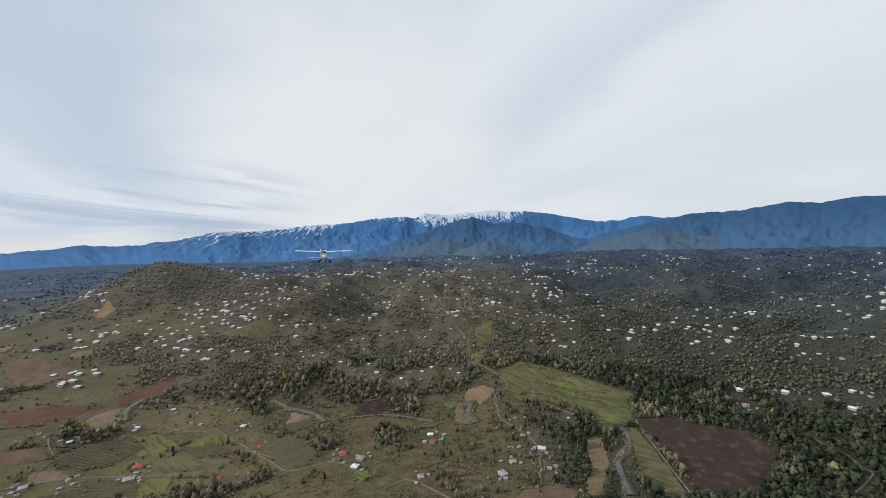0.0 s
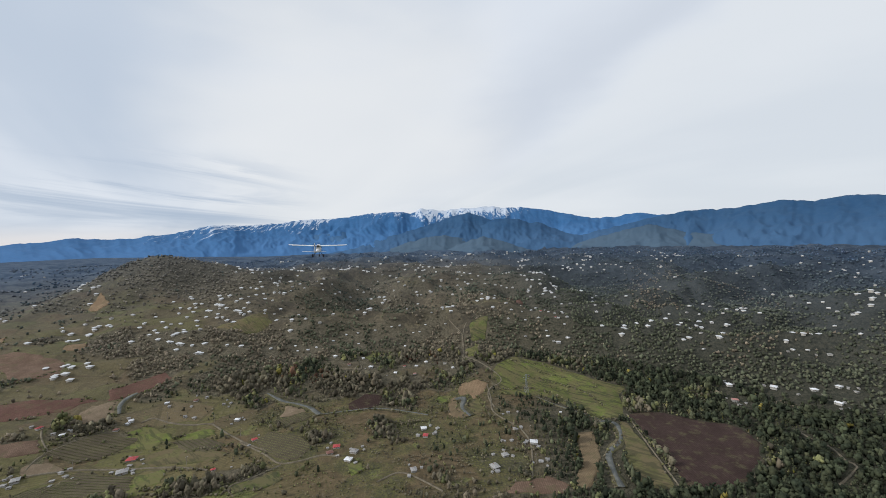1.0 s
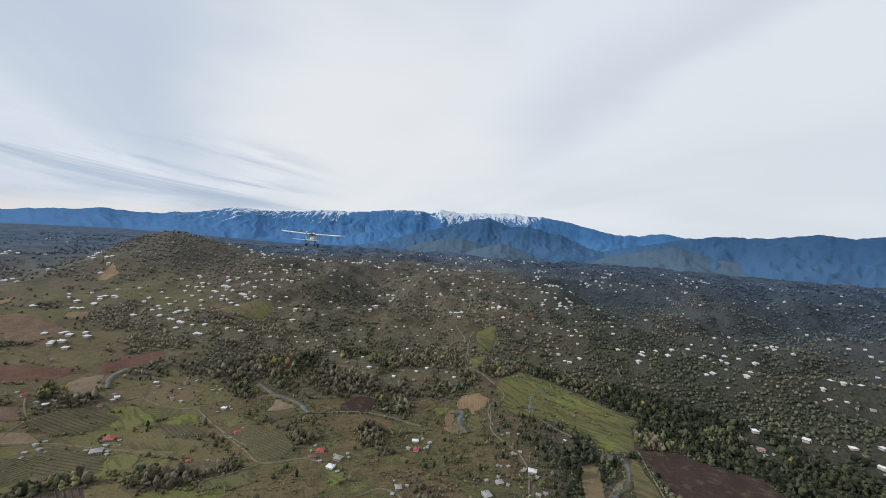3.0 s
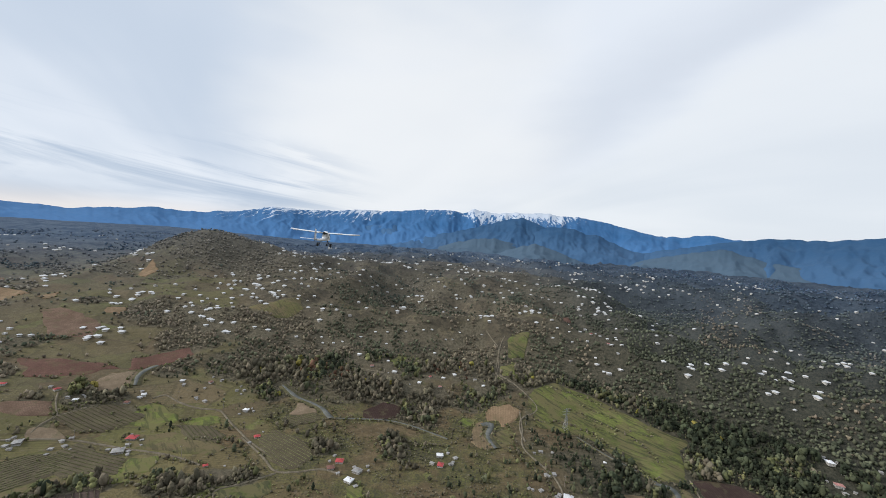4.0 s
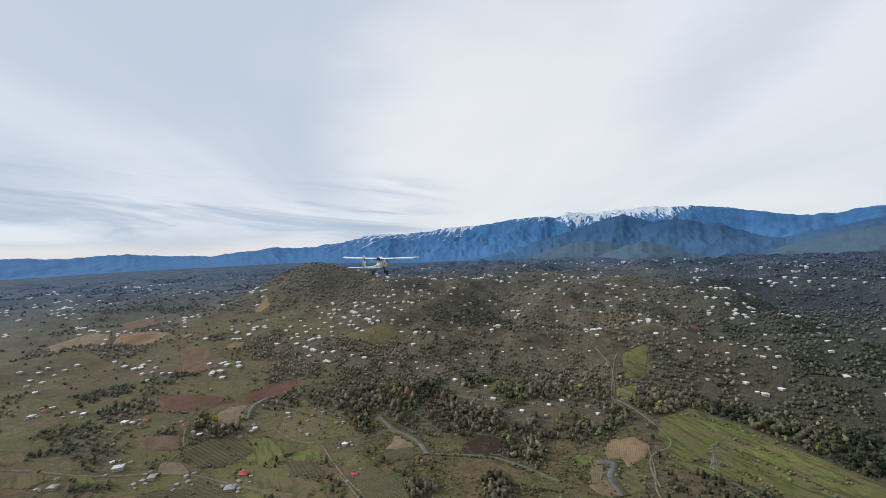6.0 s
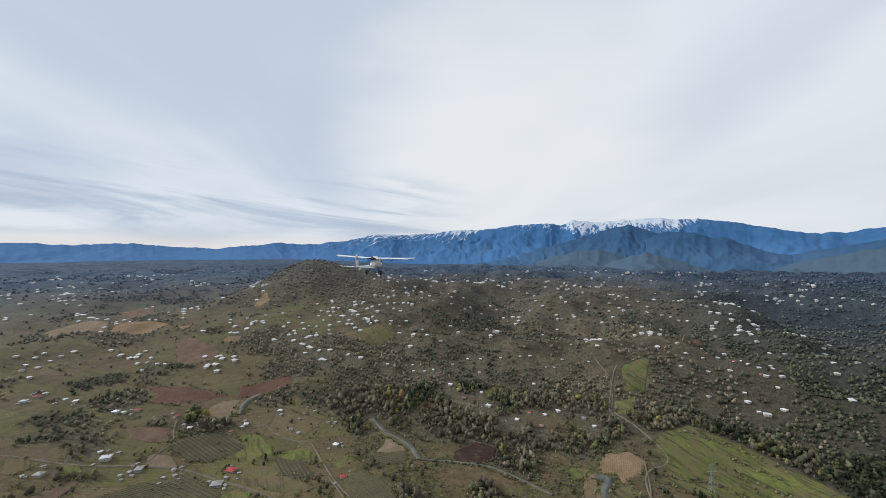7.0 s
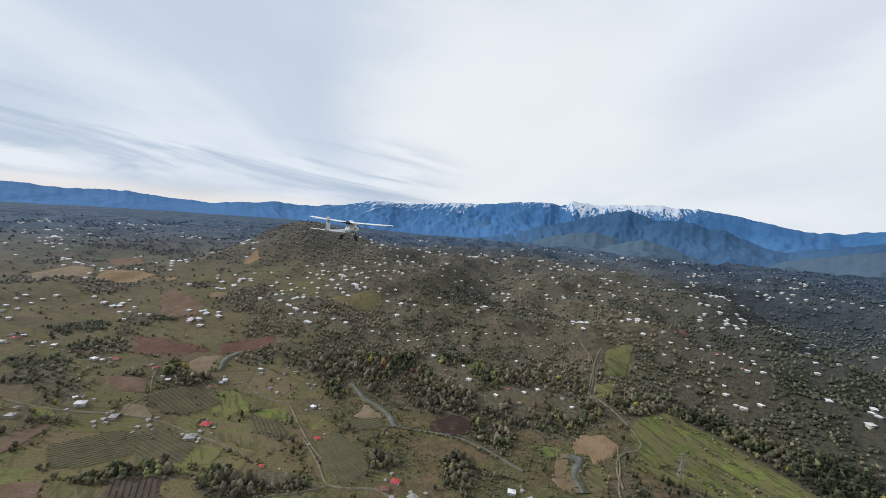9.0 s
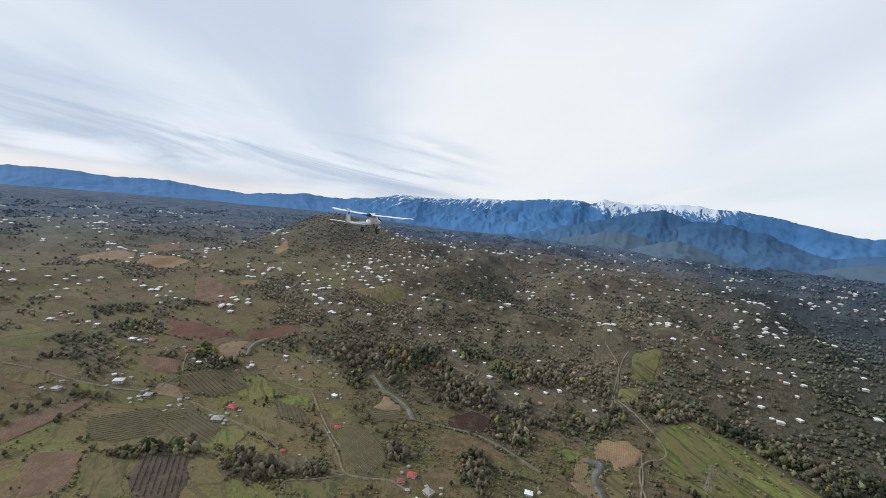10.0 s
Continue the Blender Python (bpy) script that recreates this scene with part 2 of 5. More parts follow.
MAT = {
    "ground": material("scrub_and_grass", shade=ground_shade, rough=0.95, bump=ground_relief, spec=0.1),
    # the blue of distance haze is painted into all four mountain colours
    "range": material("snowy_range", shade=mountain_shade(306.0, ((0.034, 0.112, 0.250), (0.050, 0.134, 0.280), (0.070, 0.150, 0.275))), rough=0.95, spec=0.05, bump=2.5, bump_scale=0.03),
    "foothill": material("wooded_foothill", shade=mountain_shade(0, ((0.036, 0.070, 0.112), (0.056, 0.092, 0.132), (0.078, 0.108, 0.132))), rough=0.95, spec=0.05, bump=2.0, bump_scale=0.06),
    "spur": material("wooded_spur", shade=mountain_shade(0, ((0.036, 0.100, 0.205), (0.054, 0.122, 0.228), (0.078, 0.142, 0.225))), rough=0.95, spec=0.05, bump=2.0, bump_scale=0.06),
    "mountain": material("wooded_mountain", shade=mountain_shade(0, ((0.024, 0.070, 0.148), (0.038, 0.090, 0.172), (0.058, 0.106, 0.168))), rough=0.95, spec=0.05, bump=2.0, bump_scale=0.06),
}


# ---- relief of the land ----
def lattice(i, j, seed):
    v = np.sin(i * 127.1 + j * 311.7 + seed * 74.7) * 43758.5453
    return v - np.floor(v)


def value_noise(x, y, seed):
    i, j = np.floor(x), np.floor(y)
    u, v = x - i, y - j
    u, v = u * u * (3 - 2 * u), v * v * (3 - 2 * v)
    a, b = lattice(i, j, seed), lattice(i + 1, j, seed)
    c, d = lattice(i, j + 1, seed), lattice(i + 1, j + 1, seed)
    return (a + (b - a) * u) * (1 - v) + (c + (d - c) * u) * v


def fbm(x, y, seed, octaves=4):
    total, amp, norm = 0.0, 1.0, 0.0
    for o in range(octaves):
        total, norm = total + amp * value_noise(x * 2**o, y * 2**o, seed + o), norm + amp
        amp *= 0.5
    return total / norm


def ridges(x, y):
    """Where the crests (1) and hollows (0) of the hills run."""
    wx = x + 90 * (fbm(x / 260, y / 260, 41, 2) - 0.5)
    wy = y + 90 * (fbm(x / 260, y / 260, 43, 2) - 0.5)
    return 1 - np.minimum(2.3 * np.abs(2 * fbm(wx / 230 + 3.3, wy / 170, 11, 4) - 1), 1)


def shelf(x, y):
    """The lie of the land without its small relief: a valley floor, then slopes up to a wide rolling upland."""
    r, a = np.hypot(x - 10, y - 60), np.degrees(np.arctan2(x - 10, y - 60))
    start = np.interp(a, (-110, -70, -45, -30, -15, 5, 15, 30, 60, 110), (372, 370, 372, 352, 335, 340, 365, 390, 385, 385))
    top = np.interp(a, (-110, -70, -45, -20, 0, 15, 30, 60, 110), (74, 74, 92, 100, 98, 94, 86, 80, 80))
    run = np.interp(a, (-110, -45, -25, 5, 25, 110), (400, 400, 330, 320, 380, 380))
    s = r - start
    s = np.where(s > 18, s, np.where(s < -18, 0, (s + 18) ** 2 / 72))
    # the upland sinks towards the mountains; the western plain rises to fit the camera's horizon
    west = np.clip((-25 - a) / 20, 0, 1)
    far = west * np.clip((r - 900) / 2400, 0, 1) + (1 - west) * np.clip((r - 750) / 850, 0, 1)
    return top * (1 - np.exp(-s / run)) * (1 - far) + (118 * west + 74 * (1 - west)) * far


def height(x, y):
    """The land: the shelf with ridges and hollows on the upland, and a wooded hill in the west."""
    x, y = np.asarray(x, float), np.asarray(y, float)
    r = np.hypot(x - 10, y - 60)
    relief = np.clip((r - 385) / 220, 0, 1) * (1 - np.clip((r - 1900) / 700, 0, 1))
    relief = relief * (0.22 + 0.78 / (1 + np.exp(-(x + 0.5 * y - 60) / 70)))
    z = shelf(x, y) + relief * (46 * (ridges(x, y) - 0.5) + 27 * (fbm(x / 60, y / 60, 29, 3) - 0.5))
    z = z + 2.2 * (fbm(x / 60, y / 60, 5, 3) - 0.5) * np.clip((r - 150) / 200, 0, 1)
    d = np.hypot(np.where(x < -545, (x + 545) * 1.1, (x + 545) / 1.25), (y - 760) * 0.9) * (0.85 + 0.3 * fbm(x / 80, y / 80, 17, 3))
    z = z + 30 * np.exp(-(np.hypot(d, 30) - 30) / 70) + 48 * np.exp(-((d / 120) ** 2))
    e = np.hypot((x + 390) / 1.2, y - 740)
    z = z + 15 * np.exp(-((e / 95) ** 2)) * (0.7 + 0.6 * fbm(x / 50, y / 50, 19, 3))
    return z


def mesh_object(name, verts, faces, mat, parent=None, smooth=False):
    me = bpy.data.meshes.new(name)
    verts, faces = np.asarray(verts, np.float32), np.asarray(faces, np.int32)
    n = faces.shape[1]
    me.vertices.add(len(verts))
    me.vertices.foreach_set("co", verts.ravel())
    me.loops.add(faces.size)
    me.loops.foreach_set("vertex_index", faces.ravel())
    me.polygons.add(len(faces))
    me.polygons.foreach_set("loop_start", np.arange(0, faces.size, n, dtype=np.int32))
    me.polygons.foreach_set("loop_total", np.full(len(faces), n, np.int32))
    if smooth:
        me.polygons.foreach_set("use_smooth", np.ones(len(faces), bool))
    me.update(calc_edges=True)
    me.validate()
    me.materials.append(mat)
    ob = new(name, me)
    if parent:
        ob.parent = parent
    return ob


def grid_faces(rows, cols, wrap=False):
    i, j = np.meshgrid(np.arange(rows - 1), np.arange(cols if wrap else cols - 1), indexing="ij")
    a, b = i * cols + j, i * cols + (j + 1) % cols
    return np.stack([a, b, b + cols, a + cols], -1).reshape(-1, 4)


def build_ground():
    rings = np.concatenate([np.linspace(2, 160, 20), np.linspace(165, 900, 210), np.geomspace(906, 4700, 110)])
    turn = np.linspace(0, 2 * np.pi, 560, endpoint=False)
    r, a = np.meshgrid(rings, turn, indexing="ij")
    x, y = 10 + r * np.sin(a), 60 + r * np.cos(a)
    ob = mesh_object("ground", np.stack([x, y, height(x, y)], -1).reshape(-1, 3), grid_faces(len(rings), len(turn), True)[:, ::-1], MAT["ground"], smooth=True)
    tagged(ob, "brown and olive scrub land rising from a valley to hills", "ground", kind="structure")


build_ground()


# ---- mountains ----
def mountain(name, label, dist, width, profile, mat, seed, rough, rows=54, step=0.14):
    """A range whose crest stands at the given bearings and elevations (degrees) as seen from over the valley."""
    az = np.arange(profile[0][0], profile[-1][0], step)
    el = np.interp(az, *np.array(profile).T)
    a = np.radians(az)
    el = el + 0.30 * (fbm(az * 0.75, az * 0 + 2.5, seed + 9, 5) - 0.5) + 0.30 * (0.6 - np.abs(2 * fbm(az * 0.55, az * 0 + 4.5, seed + 15, 4) - 1))
    rc = dist + width * 0.25 * (fbm(az * 0.12, az * 0 + seed, seed, 2) - 0.5)
    crest = 166 + rc * np.tan(np.radians(el))
    s = np.concatenate([np.linspace(0, 1, rows), np.linspace(1, 0, 9)[1:]])
    back = np.arange(len(s)) >= rows
    S, A = np.meshgrid(s, a, indexing="ij")
    R = np.where(back[:, None], rc + (1 - S) * width * 0.5, rc - (1 - S) * width)
    X, Y = 10 + R * np.sin(A), 60 + R * np.cos(A)
    foot = height(X, Y) - 12
    # long spurs that branch downhill, with gullies between them
    g = np.degrees(A) * 52 * dist / 3000
    wg = g + 150 * (fbm(g / 420, R / 420, seed + 5, 3) - 0.5)
    wr = R + 150 * (fbm(g / 420, R / 420, seed + 7, 3) - 0.5)
    spur = 1 - np.abs(2 * fbm(wg / 240, wr / 620, seed + 3, 3) - 1)
    gully = 1 - np.abs(2 * fbm(wg / 70, wr / 190, seed + 13, 4) - 1)
    knee = fbm(wg / 420, wr / 300, seed + 4, 3)
    env = np.sin(np.pi * S**0.8) ** 0.75
    rise = S**0.95 - rough * env * (0.70 * (0.88 - spur) + 0.34 * (0.8 - gully) + 0.35 * (knee - 0.4))
    Z = foot + np.maximum(crest - foot, 2) * np.minimum(rise, 0.3 + 0.7 * S)
    ob = mesh_object(name, np.stack([X, Y, Z], -1).reshape(-1, 3), grid_faces(len(s), len(a))[:, ::-1], mat, smooth=True)
    return tagged(ob, label, "mountain", kind="structure")


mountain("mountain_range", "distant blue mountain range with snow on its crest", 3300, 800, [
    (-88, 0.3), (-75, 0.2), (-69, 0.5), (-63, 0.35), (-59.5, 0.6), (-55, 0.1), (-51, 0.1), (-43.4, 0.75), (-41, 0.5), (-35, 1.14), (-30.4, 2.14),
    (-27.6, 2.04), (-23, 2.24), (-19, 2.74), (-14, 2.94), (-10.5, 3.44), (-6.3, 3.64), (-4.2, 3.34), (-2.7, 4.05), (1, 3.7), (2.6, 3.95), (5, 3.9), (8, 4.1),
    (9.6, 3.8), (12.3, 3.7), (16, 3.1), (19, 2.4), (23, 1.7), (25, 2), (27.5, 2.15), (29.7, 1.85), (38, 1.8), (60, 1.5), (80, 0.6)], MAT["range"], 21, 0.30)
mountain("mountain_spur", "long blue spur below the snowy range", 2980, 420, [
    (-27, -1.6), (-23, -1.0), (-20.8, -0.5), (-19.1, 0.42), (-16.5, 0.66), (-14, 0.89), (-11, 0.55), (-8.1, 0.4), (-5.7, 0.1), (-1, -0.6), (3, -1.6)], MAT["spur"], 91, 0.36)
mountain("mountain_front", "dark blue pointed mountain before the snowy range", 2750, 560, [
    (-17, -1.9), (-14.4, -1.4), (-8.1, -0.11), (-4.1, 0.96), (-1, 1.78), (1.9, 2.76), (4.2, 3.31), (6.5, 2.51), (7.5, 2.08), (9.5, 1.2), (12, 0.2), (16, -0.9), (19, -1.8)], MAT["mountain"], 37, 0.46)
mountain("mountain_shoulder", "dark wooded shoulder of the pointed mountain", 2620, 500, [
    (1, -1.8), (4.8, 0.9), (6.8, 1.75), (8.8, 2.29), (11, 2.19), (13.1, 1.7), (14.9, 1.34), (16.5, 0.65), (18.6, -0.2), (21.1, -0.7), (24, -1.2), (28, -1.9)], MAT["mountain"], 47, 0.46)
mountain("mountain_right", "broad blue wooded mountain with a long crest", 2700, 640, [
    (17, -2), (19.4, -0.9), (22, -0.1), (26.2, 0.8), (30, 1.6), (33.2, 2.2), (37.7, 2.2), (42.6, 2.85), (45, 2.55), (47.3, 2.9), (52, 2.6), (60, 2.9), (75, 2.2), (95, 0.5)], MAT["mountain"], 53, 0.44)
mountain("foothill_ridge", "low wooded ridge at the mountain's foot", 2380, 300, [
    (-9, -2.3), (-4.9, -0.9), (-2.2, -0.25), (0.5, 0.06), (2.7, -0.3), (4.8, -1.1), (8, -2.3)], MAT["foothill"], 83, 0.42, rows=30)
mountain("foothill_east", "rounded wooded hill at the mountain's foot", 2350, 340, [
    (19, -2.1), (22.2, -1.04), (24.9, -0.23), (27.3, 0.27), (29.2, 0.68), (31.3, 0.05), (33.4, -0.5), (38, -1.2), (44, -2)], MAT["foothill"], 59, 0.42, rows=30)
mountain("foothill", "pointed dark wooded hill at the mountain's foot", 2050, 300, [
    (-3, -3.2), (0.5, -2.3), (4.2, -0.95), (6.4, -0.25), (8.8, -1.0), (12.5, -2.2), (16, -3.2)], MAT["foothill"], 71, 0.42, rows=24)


# ---- plan of the valley, in metres ----
FIELDS_WEST = [
    ('soil', [-369, 297, -332, 318, -316, 303, -332, 294, -350, 294]),
    ('stubble', [-316, 289, -309, 293, -300, 294, -284, 290, -304, 280]),
    ('redsoil', [-427, 356, -372, 369, -340, 375, -331, 372, -370, 339, -400, 345]),
    ('redsoil', [-339, 389, -306, 432, -289, 418, -307, 387, -324, 373]),
    ('stubble', [-331, 356, -320, 375, -313, 376, -300, 354, -321, 344]),
    ('grass', [-277, 336, -265, 349, -232, 334, -236, 329, -258, 327]),
    ('grass', [-230, 336, -217, 350, -200, 340, -213, 333]),
    ('grass', [-359, 250, -349, 259, -335, 255, -346, 247]),
]
FIELDS_SOUTHWEST = [
    ('grass', [-214, 264, -227, 282, -209, 290, -200, 272]),
    ('meadow', [-406, 225, -382, 247, -368, 240, -370, 232, -392, 220]),
    ('soil', [-334, 203, -338, 221, -333, 248, -327, 248, -318, 214, -316, 197]),
    ('plough', [-242, 235, -216, 252, -184, 226, -208, 212]),
    ('meadow', [-267, 220, -238, 229, -209, 211, -227, 200, -247, 203]),
    ('vines', [-309, 236, -291, 270, -264, 278, -253, 259, -264, 231, -281, 224]),
    ('soil', [-293, 202, -270, 219, -242, 201, -238, 192, -254, 183]),
    ('grassdark', [-152, 261, -123, 282, -114, 271, -143, 252]),
]
FIELDS_MID = [
    ('vines', [-163, 327, -151, 342, -118, 327, -107, 312, -116, 294, -141, 305]),
    ('vines', [-318, 303, -296, 334, -257, 330, -269, 305, -287, 295]),
    ('vines', [-277, 289, -266, 286, -227, 282, -214, 264, -245, 254, -278, 263]),
    ('vines', [-156, 361, -136, 374, -123, 366, -144, 348]),
    ('stubble', [-157, 366, -156, 383, -144, 382, -134, 374, -141, 369]),
    ('umber', [-98, 387, -79, 404, -64, 404, -62, 390, -78, 374, -90, 377]),
    ('grass', [-229, 340, -211, 350, -205, 345, -206, 338, -217, 337]),
    ('vines', [-234, 330, -207, 334, -183, 324, -184, 310, -209, 313]),
]
FIELDS_EAST = [
    ('clay', [15, 413, 23, 422, 39, 427, 51, 422, 46, 406, 34, 395, 27, 403, 17, 400]),
    ('gravel', [5, 390, 15, 399, 14, 385, 22, 362, 27, 358, 16, 352, 7, 364]),
    ('lush', [57, 450, 88, 479, 127, 463, 174, 425, 198, 408, 182, 391, 167, 342, 141, 343, 124, 372, 103, 397, 65, 400, 58, 428]),
    ('grass', [88, 464, 114, 457, 138, 443, 167, 423, 168, 409, 147, 410, 145, 434, 131, 405, 119, 411, 108, 431]),
    ('grass', [137, 383, 151, 375, 149, 351, 165, 347, 146, 344, 139, 356]),
    ('gravel', [110, 323, 128, 323, 123, 302, 108, 266, 95, 248, 86, 249, 103, 280]),
    ('umber', [170, 350, 205, 354, 222, 336, 251, 324, 249, 294, 222, 265, 197, 247, 158, 246, 167, 283, 169, 318]),
    ('meadow', [159, 339, 163, 334, 158, 284, 151, 245, 129, 247, 138, 293]),
    ('grass', [-94, 473, -89, 493, -76, 492, -77, 477]),
]
FIELDS_NEAR = [
    ('meadow', [-295, 234, -261, 229, -231, 257, -250, 257, -262, 231]),
    ('soil', [-511, 442, -497, 454, -425, 440, -402, 409, -441, 396]),
    ('redsoil', [-415, 360, -391, 365, -346, 376, -341, 358, -363, 341, -385, 333]),
    ('stubble', [-330, 347, -333, 365, -321, 369, -303, 354, -307, 345, -319, 340]),
    ('grass', [-288, 322, -269, 336, -242, 329, -241, 318, -274, 318]),
    ('grass', [-233, 334, -218, 341, -207, 335, -211, 328]),
    ('grass', [-232, 265, -220, 274, -203, 260, -220, 255]),
    ('grass', [-73, 287, -66, 291, -57, 279, -66, 273]),
    ('meadow', [-256, 309, -215, 322, -173, 308, -175, 296, -226, 293, -250, 297]),
    ('grass', [-4, 401, 11, 399, 2, 387, -8, 391]),
    ('meadow', [21, 382, 43, 398, 42, 369, 27, 358]),
    ('soil', [48, 259, 73, 263, 86, 253, 80, 246, 39, 247]),
]
FIELDS_FAR = [
    ('clay', [-638, 433, -661, 465, -603, 481, -572, 478, -575, 448, -620, 431]),
    ('clay', [-556, 468, -554, 496, -538, 478, -533, 464]),
    ('clay', [-449, 461, -460, 478, -448, 492, -432, 471]),
    ('stubble', [-737, 402, -711, 450, -671, 451, -640, 431, -696, 392]),
    ('soil', [-780, 524, -772, 576, -693, 537, -692, 490]),
    ('clay', [-542, 599, -561, 647, -519, 615, -520, 590]),
    ('meadow', [-315, 539, -266, 592, -241, 563, -263, 527]),
    ('redsoil', [103, 647, 143, 688, 143, 660, 110, 633]),
    ('grassdark', [39, 551, 71, 564, 61, 519, 40, 516]),
    ('grass', [31, 498, 50, 514, 46, 479, 33, 479]),
]
ROADS_WEST = [
    (3.2, [-274, 350, -268, 357, -251, 353, -232, 352, -216, 355, -208, 352, -187, 337, -164, 321, -143, 309]),
    (3.4, [-417, 228, -398, 238, -360, 251, -336, 262, -311, 277, -281, 289, -238, 291, -201, 290, -176, 285]),
    (3.0, [-312, 304, -330, 317, -339, 326]),
    (2.6, [-312, 304, -305, 320]),
    (3.0, [-310, 285, -313, 295, -312, 304]),
    (3.2, [-172, 324, -142, 304, -125, 291, -111, 293, -95, 300, -81, 297]),
    (2.6, [-141, 254, -149, 264, -137, 275, -123, 289]),
]
ROADS_EAST = [
    (3.4, [31, 479, 47, 459, 59, 444, 66, 430, 63, 421, 55, 415, 49, 407, 48, 393, 51, 375]),
    (3.0, [31, 479, 26, 485, 32, 540, 37, 555]),
    (3.0, [49, 419, 50, 396, 49, 364, 67, 331, 70, 304, 61, 262]),
    (3.0, [291, 312, 291, 300, 293, 285, 287, 268, 287, 261, 253, 242]),
    (2.6, [-47, 264, -33, 274, -20, 268, -1, 252]),
    (2.2, [-125, 451, -104, 451, -94, 448, -95, 457]),
    (2.2, [13, 563, 27, 540, 30, 508, 28, 479, 40, 462]),
    (2.5, [169, 349, 160, 286, 155, 248]),
]
RIVERS = [
    (7.0, [-182, 401, -162, 390, -146, 386, -131, 380, -118, 369]),
    (3.4, [-118, 369, -106, 372, -88, 376, -69, 379, -51, 377, -27, 368, -14, 362]),
    (10, [13, 393, 22, 395, 19, 377, 22, 366, 26, 358]),
    (9.0, [-307, 390, -310, 380, -308, 369, -300, 358]),
    (9.0, [138, 339, 151, 333, 144, 308, 126, 289, 120, 268, 117, 249]),
    (2.6, [97, 394, 114, 372, 134, 351, 142, 340]),
]
HOUSES_WEST = [
    (-246, 303, 'r', 1.5),
    (-240, 286, 'g', 1.6),
    (-234, 288, 'g', 0.8),
    (-307, 275, 'g', 1.3),
    (-310, 270, 'g', 0.9),
    (-312, 265, 'g', 0.8),
    (-338, 270, 'w', 1.4),
    (-349, 272, 'w', 0.7),
    (-357, 239, 'g', 1.2),
    (-283, 277, 'g', 0.8),
    (-278, 282, 'g', 0.9),
    (-283, 350, 'w', 0.9),
    (-283, 346, 'w', 0.7),
    (-286, 337, 'b', 0.9),
    (-319, 323, 'w', 0.8),
    (-343, 328, 'r', 1.0),
    (-385, 320, 'r', 1.0),
    (-397, 309, 'w', 1.1),
    (-391, 312, 'w', 0.8),
    (-447, 303, 'w', 1.0),
    (-459, 301, 'w', 0.8),
    (-489, 293, 'r', 1.2),
    (-485, 282, 'w', 1.2),
    (-491, 300, 'w', 0.8),
]
HOUSES_VALLEY = [
    (-161, 327, 'r', 1.0),
    (-161, 335, 's', 0.5),
    (-193, 361, 'w', 0.9),
    (-190, 365, 's', 0.6),
    (-233, 361, 'g', 0.9),
    (-217, 382, 'g', 0.8),
    (-269, 377, 'w', 0.8),
    (-245, 384, 'b', 0.9),
    (-172, 285, 'r', 0.7),
    (-160, 288, 's', 0.5),
    (-87, 311, 'r', 1.2),
    (-94, 310, 'g', 0.6),
    (-71, 303, 'g', 1.3),
    (-83, 298, 'g', 0.7),
    (-17, 336, 'w', 1.0),
    (-15, 324, 'r', 1.1),
    (-5, 336, 'g', 0.9),
    (73, 307, 'w', 1.2),
    (47, 291, 'g', 1.1),
    (37, 276, 'g', 1.4),
    (72, 281, 'g', 0.9),
    (66, 280, 's', 0.6),
    (62, 362, 'g', 0.9),
    (68, 333, 'g', 0.9),
    (56, 312, 'g', 0.8),
    (-73, 292, 'w', 1.2),
    (-90, 302, 'b', 1.1),
    (-22, 276, 'g', 1.1),
    (111, 359, 'w', 0.5),
]
HOUSES_MID = [
    (-217, 493, 'w', 1.0),
    (-192, 510, 'w', 0.8),
    (-185, 498, 'w', 0.9),
    (-173, 502, 'w', 0.9),
    (-164, 508, 'w', 0.8),
    (-147, 528, 'w', 1.0),
    (-133, 544, 'w', 0.9),
    (-117, 546, 'w', 0.8),
    (-111, 520, 'w', 0.9),
    (-131, 477, 'w', 1.2),
    (-96, 474, 'w', 1.0),
    (-110, 459, 'p', 1.0),
    (-83, 453, 'w', 1.3),
    (-89, 450, 's', 0.6),
    (-53, 440, 'w', 1.2),
    (-62, 435, 's', 0.7),
    (-44, 455, 'r', 0.9),
    (-30, 456, 'w', 1.1),
    (-19, 466, 'w', 1.1),
    (-31, 439, 'p', 0.9),
    (4, 462, 'y', 1.0),
    (13, 451, 'w', 0.9),
    (-48, 511, 'w', 0.9),
    (-93, 550, 'w', 0.9),
    (-70, 552, 'w', 0.8),
    (-59, 557, 'w', 0.9),
    (-22, 558, 'w', 0.8),
    (-39, 547, 'w', 0.7),
    (-30, 547, 'w', 0.7),
    (7, 559, 'w', 0.8),
    (4, 580, 'w', 0.8),
    (-13, 578, 'w', 0.7),
]
HOUSES_EAST = [
    (109, 591, 'w', 1.1),
    (125, 590, 'w', 0.8),
    (99, 562, 'w', 1.0),
    (124, 563, 'w', 1.0),
    (144, 567, 'w', 1.0),
    (151, 579, 'r', 1.0),
    (157, 580, 'w', 0.7),
    (162, 577, 'w', 0.8),
    (170, 572, 'w', 0.9),
    (187, 594, 'w', 0.9),
    (186, 586, 'w', 0.9),
    (168, 548, 'w', 1.2),
    (167, 557, 'r', 0.9),
    (180, 547, 'w', 1.1),
    (173, 537, 'w', 1.0),
    (146, 524, 'w', 1.4),
    (156, 510, 'w', 1.5),
    (151, 513, 'w', 0.9),
    (171, 518, 'w', 1.4),
    (146, 532, 'w', 0.9),
    (115, 523, 'g', 1.1),
    (245, 608, 'w', 1.2),
]
